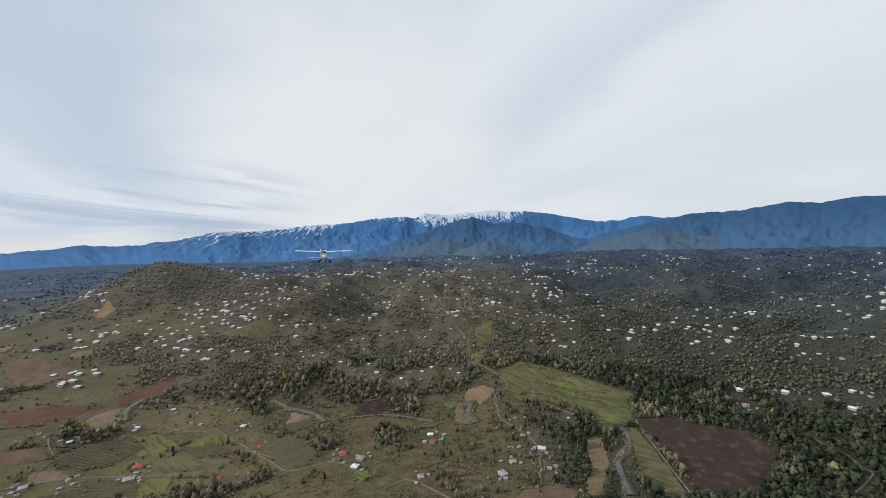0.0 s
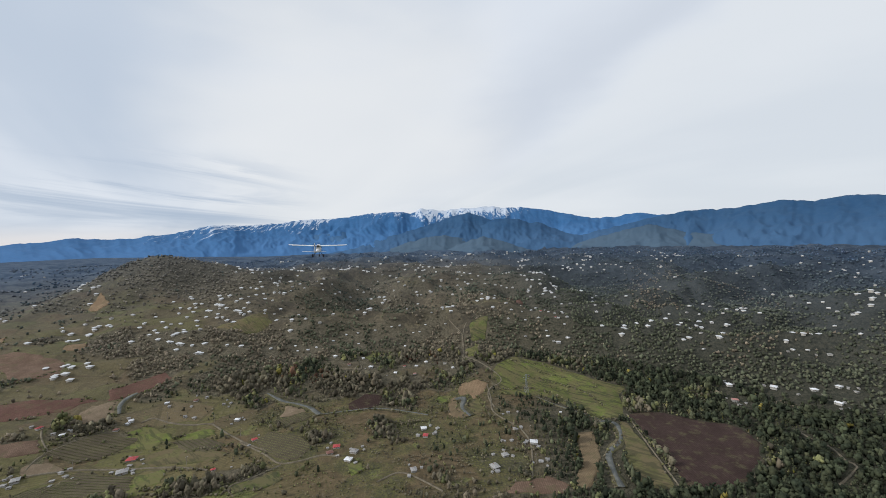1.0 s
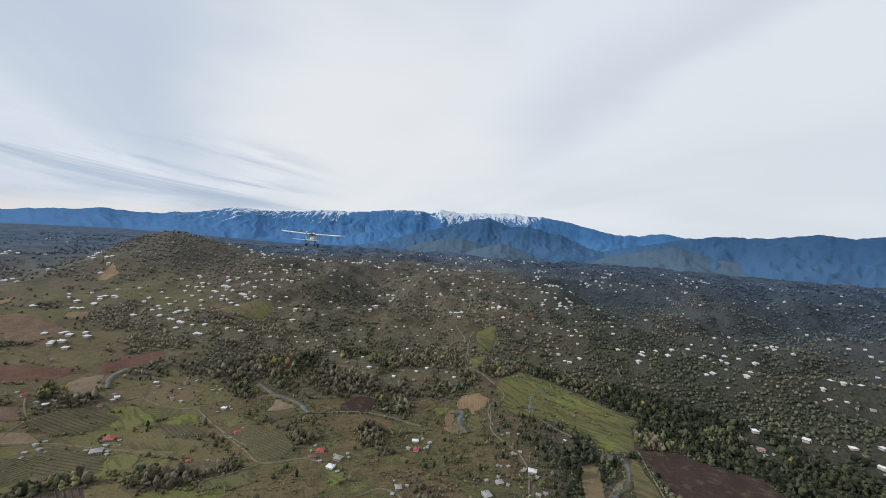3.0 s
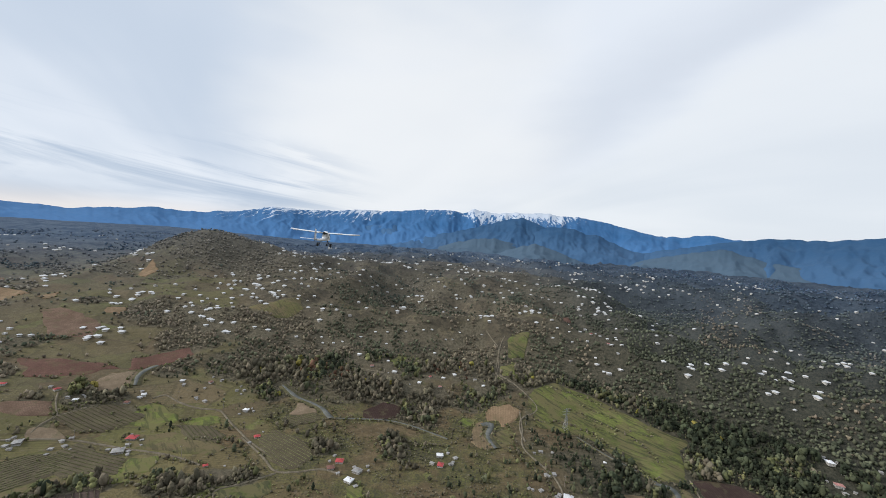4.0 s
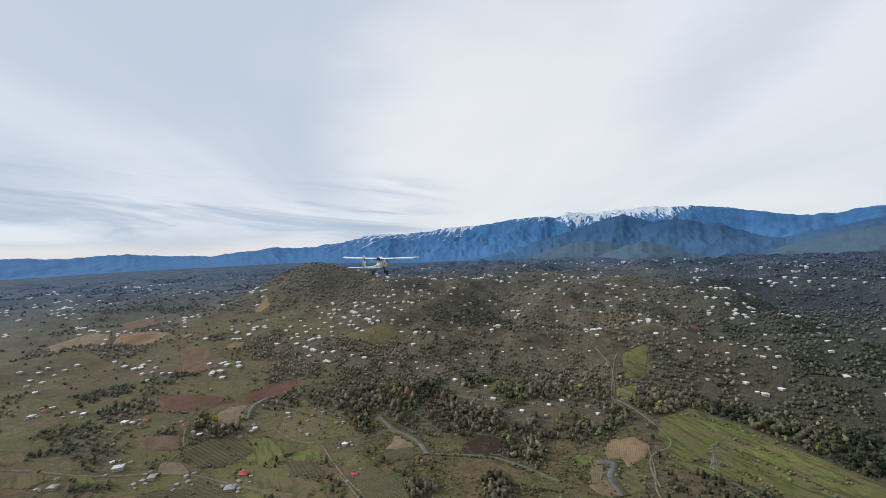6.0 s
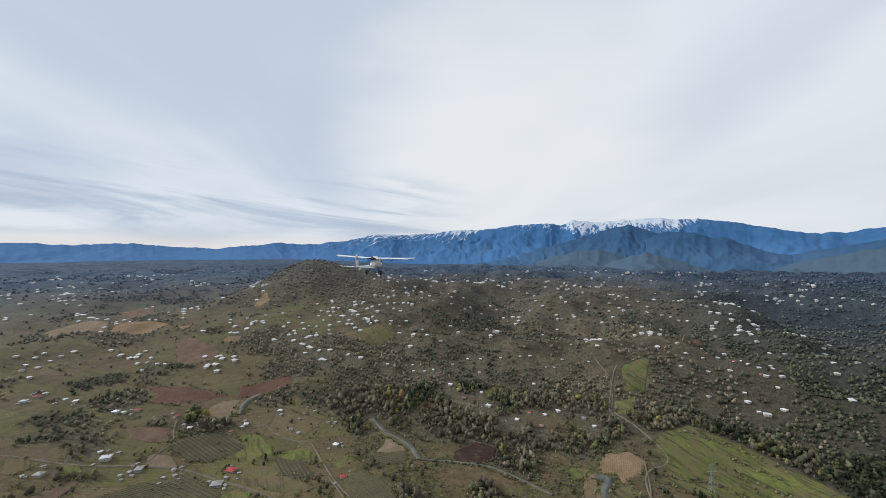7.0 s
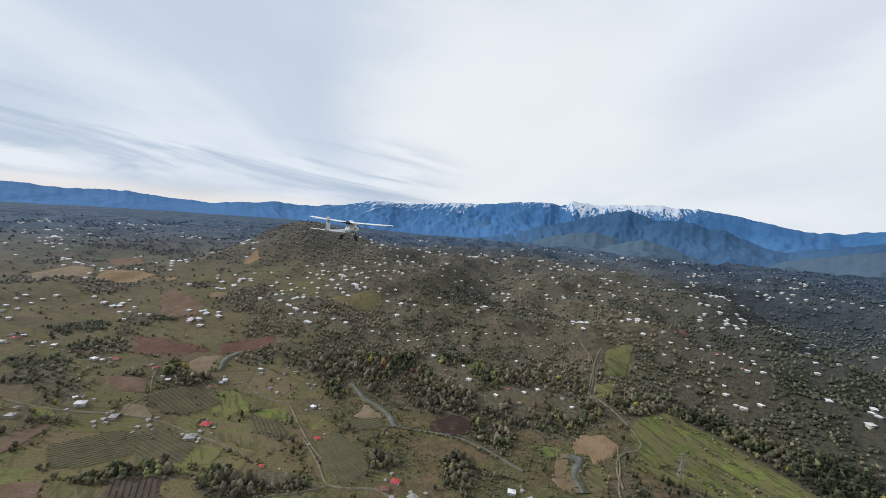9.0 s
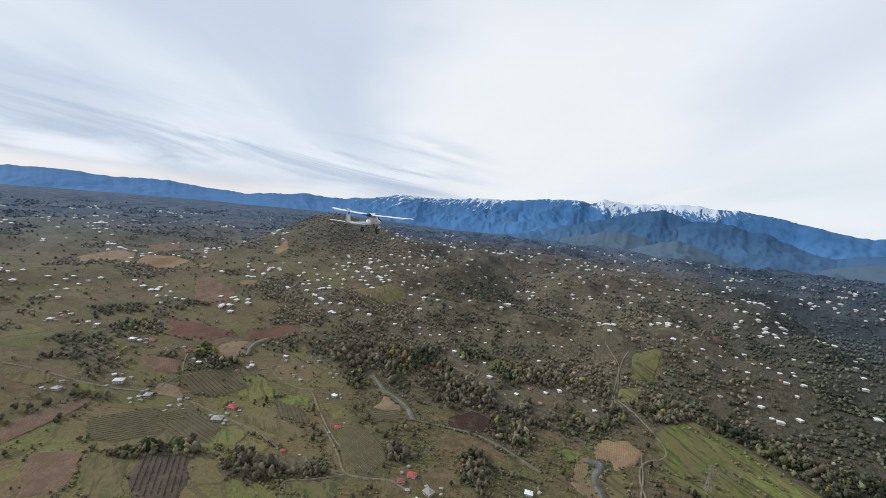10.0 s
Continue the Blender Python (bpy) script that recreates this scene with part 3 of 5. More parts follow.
HOUSES_HILL = [
    (293, 389, 'w', 1.2),
    (330, 378, 'w', 1.3),
    (358, 365, 'w', 1.2),
    (376, 359, 'w', 1.0),
    (353, 337, 'w', 1.1),
    (282, 366, 'p', 1.1),
    (288, 360, 'g', 0.7),
    (340, 362, 'g', 0.7),
    (382, 349, 'g', 0.9),
    (351, 589, 'w', 1.0),
    (368, 569, 'w', 0.8),
    (309, 450, 'w', 0.9),
    (396, 429, 'w', 1.0),
    (406, 422, 'w', 0.9),
    (434, 498, 'w', 0.8),
]
FAR_HOUSES_WEST = [(-594, 327), (-608, 341), (-586, 345), (-591, 357), (-580, 318), (-542, 309), (-613, 351), (-623, 330), (-577, 330), (-561, 394), (-517, 408), (-487, 396), (-464, 388), (-486, 380), (-522, 413), (-511, 402), (-1009, 552), (-1064, 602), (-1058, 621), (-1019, 618), (-1005, 650), (-1253, 800), (-1114, 747), (-1021, 718), (-996, 749), (-916, 716), (-1013, 700), (-511, 526), (-496, 544), (-471, 558), (-451, 572), (-394, 551), (-379, 547), (-350, 529), (-328, 530), (-417, 570), (-359, 598), (-341, 602)]
FAR_HOUSES_MID = [(-265, 585), (-254, 594), (-251, 611), (-315, 641), (-310, 659), (-286, 636), (-259, 684), (-236, 679), (-248, 779), (-219, 721), (-205, 682), (-199, 685), (-214, 771), (-198, 733), (-176, 761), (-195, 561), (-173, 555), (-190, 638), (-171, 619), (-217, 594), (-146, 686), (-109, 584), (-134, 755), (-166, 786), (-154, 784), (-132, 829), (-123, 839), (-107, 840), (-83, 785), (-69, 766), (-45, 751), (-36, 744), (-41, 736), (-59, 683)]
FAR_HOUSES_EAST = [(36, 774), (46, 806), (67, 802), (81, 807), (116, 880), (138, 837), (169, 768), (103, 604), (109, 595), (122, 598), (141, 598), (161, 651), (160, 576), (186, 600), (195, 592), (177, 555), (276, 699), (264, 608), (298, 656), (330, 682), (350, 591), (357, 589), (372, 579), (386, 572), (330, 526), (385, 593), (460, 672), (464, 660), (454, 608), (477, 598), (445, 533), (374, 528), (397, 538), (626, 740), (619, 713), (572, 623), (566, 587), (576, 587), (574, 573), (570, 561), (568, 546), (551, 509), (555, 502), (530, 513), (146, 529), (157, 515), (250, 527), (325, 478), (390, 518), (393, 430), (400, 424), (405, 424), (422, 413), (526, 477), (309, 449), (240, 591), (780, 765), (819, 780), (783, 721), (872, 788), (795, 803), (864, 914), (470, 872), (457, 747), (428, 747), (593, 767), (725, 974), (622, 762), (678, 763), (455, 919), (375, 921), (310, 925), (790, 694), (582, 514), (16, 575), (24, 719), (40, 736), (37, 797), (51, 783), (42, 792), (86, 801), (93, 795), (110, 763), (121, 757), (130, 749), (141, 747), (165, 720), (161, 688), (72, 663), (102, 719), (182, 894), (165, 771), (220, 902), (262, 922), (296, 927), (327, 961), (121, 880), (275, 1067), (288, 1048), (299, 934), (398, 959), (411, 953), (420, 944), (427, 934), (435, 923), (204, 647), (208, 642), (216, 640), (202, 678), (270, 683)]
WOODS_WEST = [(-307, 324, 10), (-302, 332, 10), (-297, 337, 10), (-323, 330, 11), (-324, 339, 10), (-346, 311, 8), (-378, 490, 39), (-428, 492, 28), (-327, 494, 39), (-283, 493, 34), (-319, 447, 30), (-224, 463, 36), (-225, 433, 29), (-186, 447, 24), (-246, 414, 22), (-293, 395, 18), (-686, 382, 23), (-671, 405, 23), (-588, 433, 27), (-617, 423, 19), (-482, 331, 13), (-472, 345, 13), (-410, 326, 18), (-427, 317, 13)]
WOODS_MID = [(-63, 413, 26), (-51, 404, 24), (-43, 395, 17), (-76, 426, 28), (-96, 427, 26), (-110, 416, 19), (-154, 448, 19), (-127, 429, 19), (-186, 425, 17), (-36, 423, 15), (-70, 466, 26), (-40, 487, 27), (-16, 516, 28), (-113, 488, 26), (-146, 489, 24), (1, 421, 13), (10, 436, 15), (27, 449, 15), (-194, 393, 9), (-183, 389, 9), (-228, 247, 9), (-224, 252, 9), (-236, 245, 9), (-216, 254, 8), (-247, 238, 7), (-242, 241, 8), (-250, 232, 7), (-186, 264, 9), (-177, 263, 9), (-167, 264, 9), (-160, 271, 10), (-152, 277, 9), (-141, 280, 9), (-60, 350, 8), (-52, 340, 9), (-48, 333, 8), (-106, 327, 9), (-114, 324, 8)]
WOODS_EAST = [(83, 504, 26), (95, 495, 25), (107, 491, 25), (119, 484, 23), (131, 484, 25), (70, 512, 24), (80, 547, 27), (104, 541, 27), (129, 545, 27), (47, 477, 16), (182, 516, 31), (192, 504, 29), (208, 564, 33), (143, 475, 25), (155, 465, 21), (233, 272, 25), (234, 259, 23), (272, 290, 26), (286, 349, 24), (259, 371, 26), (238, 391, 29), (208, 380, 24), (322, 427, 36), (353, 404, 36), (395, 404, 36), (357, 329, 28), (323, 313, 26), (323, 292, 24), (260, 408, 24), (198, 433, 22)]
AUTUMN = [(-142, 428, 10), (-135, 434, 9), (-38, 469, 10), (-7, 473, 12), (-23, 434, 6), (-170, 442, 9), (-3, 489, 12), (-174, 435, 8), (212, 409, 13), (236, 408, 11), (198, 470, 15), (179, 465, 13), (-157, 442, 9), (-142, 426, 9), (-184, 244, 12), (-193, 243, 9), (188, 495, 17)]
HEDGES = [
    [-212, 266, -190, 262, -177, 263, -162, 264, -146, 271, -129, 282],
    [-207, 264, -184, 261, -167, 263],
    [-261, 226, -248, 235, -238, 243, -236, 252, -221, 255],
    [-206, 316, -184, 316, -177, 323],
    [65, 468, 84, 465, 101, 460, 119, 456, 129, 450, 144, 439],
    [64, 410, 101, 410, 126, 377, 139, 341],
    [111, 406, 126, 377, 137, 346],
    [99, 434, 125, 420, 138, 412],
    [138, 412, 151, 396, 156, 368],
    [111, 443, 138, 430],
    [63, 343, 63, 306, 62, 277, 58, 252],
    [108, 353, 106, 314, 97, 277],
    [35, 308, 55, 299, 78, 298],
    [37, 399, 44, 354, 57, 333],
    [166, 340, 165, 301, 160, 263],
    [-325, 308, -313, 314, -304, 330, -291, 338],
    [-322, 314, -306, 328],
    [-210, 419, -178, 432, -138, 429],
    [-304, 387, -292, 409, -281, 421],
    [-158, 307, -138, 283, -152, 271],
    [-450, 388, -426, 399, -412, 420],
    [-372, 282, -382, 300, -373, 315],
    [-52, 352, -35, 348, -16, 352],
    [-71, 351, -57, 330, -41, 321],
    [-204, 288, -186, 286, -173, 288],
    [-205, 258, -182, 257, -156, 257, -127, 261],
]


def over(pts):
    """Pairs of plan coordinates."""
    return np.asarray(pts, float).reshape(-1, 2)


def foliage(dark, light, spread=0.35):
    """Leaves: mottled, each tree with its own tone."""

    def shade(k, co):
        own = k.math("FRACT", k.math("ADD", k.add("ShaderNodeAttribute", attribute_name="tone").outputs["Fac"], k.add("ShaderNodeObjectInfo").outputs["Random"]))
        c = k.mix(k.ramp(k.math("MULTIPLY_ADD", k.noise(co, 0.9, 4.0, 0.7), 0.5, k.math("MULTIPLY", own, 0.5)), 0.25, 0.75), dark, light)
        leaf = k.ramp(k.add("ShaderNodeNewGeometry").outputs["Random Per Island"], 0, 1, 0.88, 1.12)
        tone = k.math("MULTIPLY", leaf, k.ramp(k.math("FRACT", k.math("MULTIPLY", own, 5.7)), 0, 1, 1 - spread, 1 + spread))
        return k.add("ShaderNodeHueSaturation", {"Color": c, "Value": tone, "Hue": k.math("MULTIPLY_ADD", k.math("FRACT", k.math("MULTIPLY", own, 3.3)), 0.03, 0.485)}).outputs[0]

    return dict(shade=shade, rough=0.95, bump=0.3, bump_scale=3.0, spec=0.12)


def two_tone(dark, light, scale, rough=0.95, bump=0.15, island=0.0, obj=0.0):
    return dict(shade=mottled(dark, light, scale, per_island=island, per_object=obj), rough=rough, bump=bump, bump_scale=scale * 6, spec=0.15)


def furrowed(dark, light, scale, stripe, patches=None):
    """Soil or grass with fine drill lines, and if wanted worn patches."""
    base = mottled(dark, light, scale, spots=patches)

    def shade(k, co):
        c = base(k, co)
        w = k.add("ShaderNodeTexWave", {"Vector": co, "Scale": stripe, "Distortion": 1.2, "Detail": 2.0, "Detail Scale": 0.6})
        c = k.mix(k.math("MULTIPLY", k.ramp(w.outputs["Fac"], 0.35, 0.65), 0.35), c, tuple(0.62 * v for v in dark))
        weeds = k.mix(k.noise(co, 0.5, 2.0), (0.075, 0.068, 0.038), (0.135, 0.122, 0.062))
        return k.mix(k.math("MULTIPLY", k.ramp(k.noise(co, 0.11, 5.0, 0.7), 0.50, 0.66), 0.5), c, weeds)

    return dict(shade=shade, rough=0.95, bump=0.12, bump_scale=scale * 6, spec=0.12)


def streaky(dark, light, tuft, dry):
    """Rough grass with long dark tufts and dry patches."""
    base = mottled(dark, light, 0.05)

    def shade(k, co):
        sep = k.add("ShaderNodeSeparateXYZ", {0: co})
        a = radians(-38)
        u = k.math("ADD", k.math("MULTIPLY", sep.outputs[0], math.cos(a)), k.math("MULTIPLY", sep.outputs[1], math.sin(a)))
        v = k.math("SUBTRACT", k.math("MULTIPLY", sep.outputs[1], math.cos(a)), k.math("MULTIPLY", sep.outputs[0], math.sin(a)))
        c = k.mix(k.math("MULTIPLY", k.ramp(k.noise(co, 0.06, 5.0, 0.7), 0.43, 0.55), 0.85), base(k, co), dry)
        long = k.noise(k.combine(k.math("MULTIPLY", u, 0.05), k.math("MULTIPLY", v, 0.24), 2.0), 1.0, 5.0, 0.65, 0.4)
        return k.mix(k.math("MULTIPLY", k.ramp(long, 0.51, 0.58), 0.85), c, tuft)

    return dict(shade=shade, rough=0.95, bump=0.25, bump_scale=0.5, spec=0.12)


FIELD_LOOKS = {
    "soil": (furrowed((0.130, 0.085, 0.060), (0.200, 0.135, 0.098), 0.09, 0.22), "bare pale brown ploughed field"),
    "stubble": (furrowed((0.190, 0.145, 0.098), (0.270, 0.205, 0.144), 0.10, 0.3), "dry tan stubble field"),
    "redsoil": (furrowed((0.115, 0.062, 0.048), (0.165, 0.092, 0.071), 0.07, 0.2), "reddish brown ploughed field"),
    "clay": (furrowed((0.205, 0.140, 0.085), (0.285, 0.200, 0.125), 0.09, 0.2), "bare orange tan clay field"),
    "umber": (furrowed((0.046, 0.029, 0.025), (0.068, 0.044, 0.038), 0.06, 0.18), "dark umber ploughed field"),
    "plough": (furrowed((0.075, 0.056, 0.048), (0.120, 0.090, 0.075), 0.08, 0.2), "ridged dark brown ploughed field"),
    "grass": (streaky((0.108, 0.132, 0.036), (0.170, 0.192, 0.055), (0.076, 0.082, 0.036), (0.140, 0.126, 0.058)), "bright green young grass field with dark tufts"),
    "grassdark": (streaky((0.080, 0.094, 0.032), (0.130, 0.145, 0.052), (0.055, 0.058, 0.030), (0.120, 0.104, 0.054)), "dull green pasture"),
    "meadow": (streaky((0.098, 0.096, 0.042), (0.150, 0.138, 0.061), (0.074, 0.068, 0.037), (0.138, 0.108, 0.062)), "olive brown winter meadow"),
    "lush": (streaky((0.088, 0.100, 0.034), (0.148, 0.158, 0.050), (0.054, 0.056, 0.028), (0.120, 0.104, 0.052)), "wide green pasture with dark tufts"),
    "vines": (furrowed((0.095, 0.078, 0.053), (0.135, 0.118, 0.071), 0.09, 0.2), "vineyard ground of brown soil and thin grass"),
    "gravel": (furrowed((0.165, 0.122, 0.074), (0.230, 0.172, 0.105), 0.12, 0.25), "tan gravel bank"),
}
for key, (look_of, _) in FIELD_LOOKS.items():
    MAT[key] = material("field_" + key, **look_of)
MAT.update({
    "road": material("gravel_road", **two_tone((0.130, 0.110, 0.078), (0.225, 0.195, 0.145), 0.25)),
    "bank": material("river_bank", **two_tone((0.082, 0.080, 0.040), (0.170, 0.145, 0.090), 0.10)),
    "water": material("shallow_river", shade=mottled((0.088, 0.092, 0.084), (0.160, 0.165, 0.150), 0.16), rough=0.7, bump=0.06, bump_scale=1.2, spec=0.3),
    "dark": material("evergreen_leaves", **foliage((0.027, 0.034, 0.022), (0.066, 0.076, 0.044))),
    "green": material("mixed_green_leaves", **foliage((0.060, 0.070, 0.043), (0.128, 0.136, 0.078))),
    "olive": material("olive_leaves", **foliage((0.104, 0.110, 0.052), (0.186, 0.184, 0.084))),
    "bare": material("leafless_twigs", **foliage((0.092, 0.084, 0.059), (0.172, 0.150, 0.104))),
    "yellow": material("yellow_leaves", **foliage((0.140, 0.128, 0.030), (0.230, 0.200, 0.055))),
    "rust": material("rust_leaves", **foliage((0.088, 0.052, 0.034), (0.150, 0.090, 0.058))),
    "bark": material("grey_bark", **two_tone((0.070, 0.058, 0.052), (0.140, 0.120, 0.115), 2.0, bump=0.05)),
})



def slope_wood(near_tones, haze_tones):
    """Woods of the hills: leafy and brown near by, tinted blue grey by painted haze far off."""
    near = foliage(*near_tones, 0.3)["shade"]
    far = foliage(*haze_tones, 0.2)["shade"]

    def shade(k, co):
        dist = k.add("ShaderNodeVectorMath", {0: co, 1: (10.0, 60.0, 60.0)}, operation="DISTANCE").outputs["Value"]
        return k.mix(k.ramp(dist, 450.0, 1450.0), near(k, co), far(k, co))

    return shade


# the second pair of tones holds the haze painted on distant trees
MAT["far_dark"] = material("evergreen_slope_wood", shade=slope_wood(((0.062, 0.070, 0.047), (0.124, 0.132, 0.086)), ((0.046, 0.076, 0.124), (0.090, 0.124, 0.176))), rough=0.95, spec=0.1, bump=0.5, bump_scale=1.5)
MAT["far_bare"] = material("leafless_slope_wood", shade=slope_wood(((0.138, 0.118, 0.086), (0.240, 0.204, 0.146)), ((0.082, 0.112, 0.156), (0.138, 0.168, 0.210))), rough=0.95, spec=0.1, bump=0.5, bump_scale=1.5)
ALL_FIELDS = [*FIELDS_NEAR, *FIELDS_WEST, *FIELDS_SOUTHWEST, *FIELDS_MID, *FIELDS_EAST, *FIELDS_FAR]
ALL_LINES = [*ROADS_WEST, *ROADS_EAST, *RIVERS]
rng = np.random.default_rng(7)


def rounded(poly, cuts=8):
    """A field's outline: its corners cut once and its edges made a little uneven."""
    p = over(poly)
    q = np.stack([0.93 * p + 0.07 * np.roll(p, -1, 0), 0.07 * p + 0.93 * np.roll(p, -1, 0)], 1).reshape(-1, 2)
    s = np.linspace(0, 1, cuts, endpoint=False)[None, :, None]
    e = (q[:, None] * (1 - s) + np.roll(q, -1, 0)[:, None] * s).reshape(-1, 2)
    return e + (np.stack([fbm(e[:, 0] / 11, e[:, 1] / 11, 31, 3), fbm(e[:, 0] / 11, e[:, 1] / 11, 47, 3)], -1) - 0.5) * 7.0


def drape(name, edge, mat, lift, rings=12):
    mid = edge.mean(0)
    s = np.concatenate([[0.003], np.linspace(0.08, 1, rings)])[:, None, None]
    p = mid + (edge - mid) * s
    z = height(p[..., 0], p[..., 1]) + lift
    z[-1] -= lift + 0.3
    return mesh_object(name, np.concatenate([p, z[..., None]], -1).reshape(-1, 3), grid_faces(len(s), len(edge), True), mat, smooth=True)


def area(p):
    return 0.5 * np.sum(p[:, 0] * np.roll(p[:, 1], -1) - np.roll(p[:, 0], -1) * p[:, 1])


for n, (key, poly) in enumerate(ALL_FIELDS):
    edge = rounded(poly)
    if area(edge) < 0:
        edge = edge[::-1]
    ob = drape("field", edge, MAT[key], 0.42 + 0.005 * n)
    tagged(ob, FIELD_LOOKS[key][1] + " in the valley", "field", kind="structure")


def smooth_line(pts, step=3.0):
    p = over(pts)
    q = np.concatenate([[2 * p[0] - p[1]], p, [2 * p[-1] - p[-2]]])
    out = []
    for a, b, c, d in zip(q, q[1:], q[2:], q[3:]):
        s = np.linspace(0, 1, max(2, int(np.hypot(*(c - b)) / step)), endpoint=False)[:, None]
        out.append(0.5 * (2 * b + (c - a) * s + (2 * a - 5 * b + 4 * c - d) * s**2 + (3 * b - a - 3 * c + d) * s**3))
    return np.concatenate([*out, p[-1:]])


def strip(name, line, width, mat, lift, uneven=0.25):
    d = np.gradient(line, axis=0)
    side = np.stack([-d[:, 1], d[:, 0]], -1) / (np.hypot(*d.T)[:, None] + 1e-9)
    w = width * (0.5 + uneven * (fbm(np.arange(len(line)) / 5, np.arange(len(line)) * 0 + width, 3, 3) - 0.5))[:, None]
    cols = np.stack([line - side * (w + 0.35), line - side * w, line, line + side * w, line + side * (w + 0.35)], 1)
    z = height(cols[..., 0], cols[..., 1])
    z = np.maximum(z, z[:, 2:3] - 0.3) + lift
    z[:, 0] -= lift + 0.5
    z[:, -1] -= lift + 0.5
    return mesh_object(name, np.concatenate([cols, z[..., None]], -1).reshape(-1, 3), grid_faces(len(line), 5)[:, ::-1], mat, smooth=True)


for width, pts in [*ROADS_WEST, *ROADS_EAST]:
    tagged(strip("road", smooth_line(pts), width * 0.34, MAT["road"], 0.62), "narrow pale gravel road between fields", "road", kind="structure")
for width, pts in RIVERS:
    line = smooth_line(pts)
    tagged(strip("river_bank", line, width * 0.72, MAT["bank"], 0.56, 0.9), "low gravel and mud bank along a river", "bank", kind="structure")
    tagged(strip("water", line, width * 0.37, MAT["water"], 0.70, 0.9), "shallow grey river water", "water", kind="structure")


# ---- where things stand, so that trees keep clear of them ----
def inside(poly, x, y):
    p, hit = over(poly), np.zeros(x.shape, bool)
    for (ax, ay), (bx, by) in zip(p, np.roll(p, -1, 0)):
        cross = (ay > y) != (by > y)
        hit ^= cross & (x < (bx - ax) * (y - ay) / (by - ay + 1e-12) + ax)
    return hit


def near_line(pts, x, y, dist):
    p, hit = smooth_line(pts, 4.0), np.zeros(x.shape, bool)
    for ax, ay in p:
        hit |= (x - ax) ** 2 + (y - ay) ** 2 < dist**2
    return hit


HOUSES = [*HOUSES_WEST, *HOUSES_VALLEY, *HOUSES_MID, *HOUSES_EAST, *HOUSES_HILL]


def hamlets():
    """Places, turns and sizes of the small houses far over the hills: in loose rows on the crests."""
    g = np.random.default_rng(23)
    out = []
    while len(out) < 820:
        r, a = g.uniform(520, 1500), radians(g.uniform(-72, 64))
        x, y = 10 + r * math.sin(a), 60 + r * math.cos(a)
        if ridges(x, y) > 0.75 or g.uniform() < 0.1:
            for n in range(g.integers(1, 6)):
                out.append((x + g.normal(0, 20), y + g.normal(0, 10), g.uniform(0, 3.14), g.uniform(0.55, 0.85)))
    return out


HAMLETS = hamlets()
FAR_HOUSES = [*FAR_HOUSES_WEST, *FAR_HOUSES_MID, *FAR_HOUSES_EAST]
HILL_WOODS = [(-500, 700, 40), (-590, 710, 36), (-430, 690, 40), (-360, 680, 34)]
WOODS = [*HILL_WOODS, *WOODS_WEST, *WOODS_MID, *WOODS_EAST]


def blocked(x, y):
    b = np.zeros(x.shape, bool)
    for key, poly in ALL_FIELDS:
        b |= inside(poly, x, y)
    for width, pts in ALL_LINES:
        b |= near_line(pts, x, y, 1.5 + width * 0.7)
    for h in [*HOUSES, *FAR_HOUSES, *HAMLETS]:
        # open ground round a house, wider towards the camera so that trees don't hide it
        b |= (x - h[0]) ** 2 + (y - h[1]) ** 2 < 64
        b |= (x - h[0] * 0.975) ** 2 + (y - (h[1] - (h[1] - 60) * 0.025)) ** 2 < 64
    return b


def wooded(x, y):
    """How thickly trees stand, 0 to 1."""
    r = np.hypot(x - 10, y - 60)
    n = fbm(x / 55, y / 55, 61, 3)
    fine = fbm(x / 19, y / 19, 67, 3)
    east = 1 / (1 + np.exp(-(x - 75 - (y - 250) * 0.2) / 20))
    garden = (1 - 1 / (1 + np.exp((x + 25) / 12))) * np.clip((360 - r) / 40, 0, 1)
    # lines of trees between plots
    lines = np.clip(1 - np.abs(fbm(x / 62 + 7, y / 40, 23, 2) - 0.5) / 0.022, 0, 1) * (fine > 0.45)
    open_land = 0.006 + 0.93 * east + 0.14 * garden + 0.2 * np.clip((n - 0.64) / 0.05, 0, 1) + 0.35 * lines
    far_east = 1 / (1 + np.exp(-(x - 60 - (y - 250) * 0.12) / 45))
    hollow = 1 - np.clip((ridges(x, y) - 0.45) / 0.4, 0, 1)
    hills = np.clip(0.30 + 0.50 * hollow + 2.6 * (n - 0.50) + 1.6 * (fine - 0.5) + 0.50 * far_east, 0.14 + 0.35 * far_east, 0.97)
    left = 1 / (1 + np.exp((x + 150 + (y - 330) * 0.75) / 25))
    k = np.clip((r - 335 - 40 * left) / 45, 0, 1)
    d = open_land * (1 - k) + hills * k
    plain = 1 / (1 + np.exp((x + 0.62 * y + 25) / 22)) * np.clip((r - 380) / 40, 0, 1)
    strips = 0.015 + 0.6 * np.clip((n - 0.62) / 0.05, 0, 1) + 0.55 * lines
    d = d * (1 - plain) + strips * plain
    knoll = np.hypot((x + 520) / 1.4, y - 750)
    d = np.where(knoll < 150, np.clip(0.8 * d, 0.25, 0.7), d)
    ragged = 0.25 + 1.5 * fine
    for wx, wy, wr in WOODS:
        q = ((x - wx) ** 2 + (y - wy) ** 2) / (wr * 1.1) ** 2 * ragged
        d = np.maximum(d, np.clip(1.5 - q, 0, 1) * 0.95)
    return np.clip(d, 0, 1)


def mark_woods():
    """Where woods stand, the ground is leaf litter."""
    me = bpy.data.objects["ground"].data
    co = np.empty(len(me.vertices) * 3, np.float32)
    me.vertices.foreach_get("co", co)
    x, y = co.reshape(-1, 3)[:, :2].T.astype(float)
    me.attributes.new("wood", "FLOAT", "POINT").data.foreach_set("value", wooded(x, y).astype(np.float32))


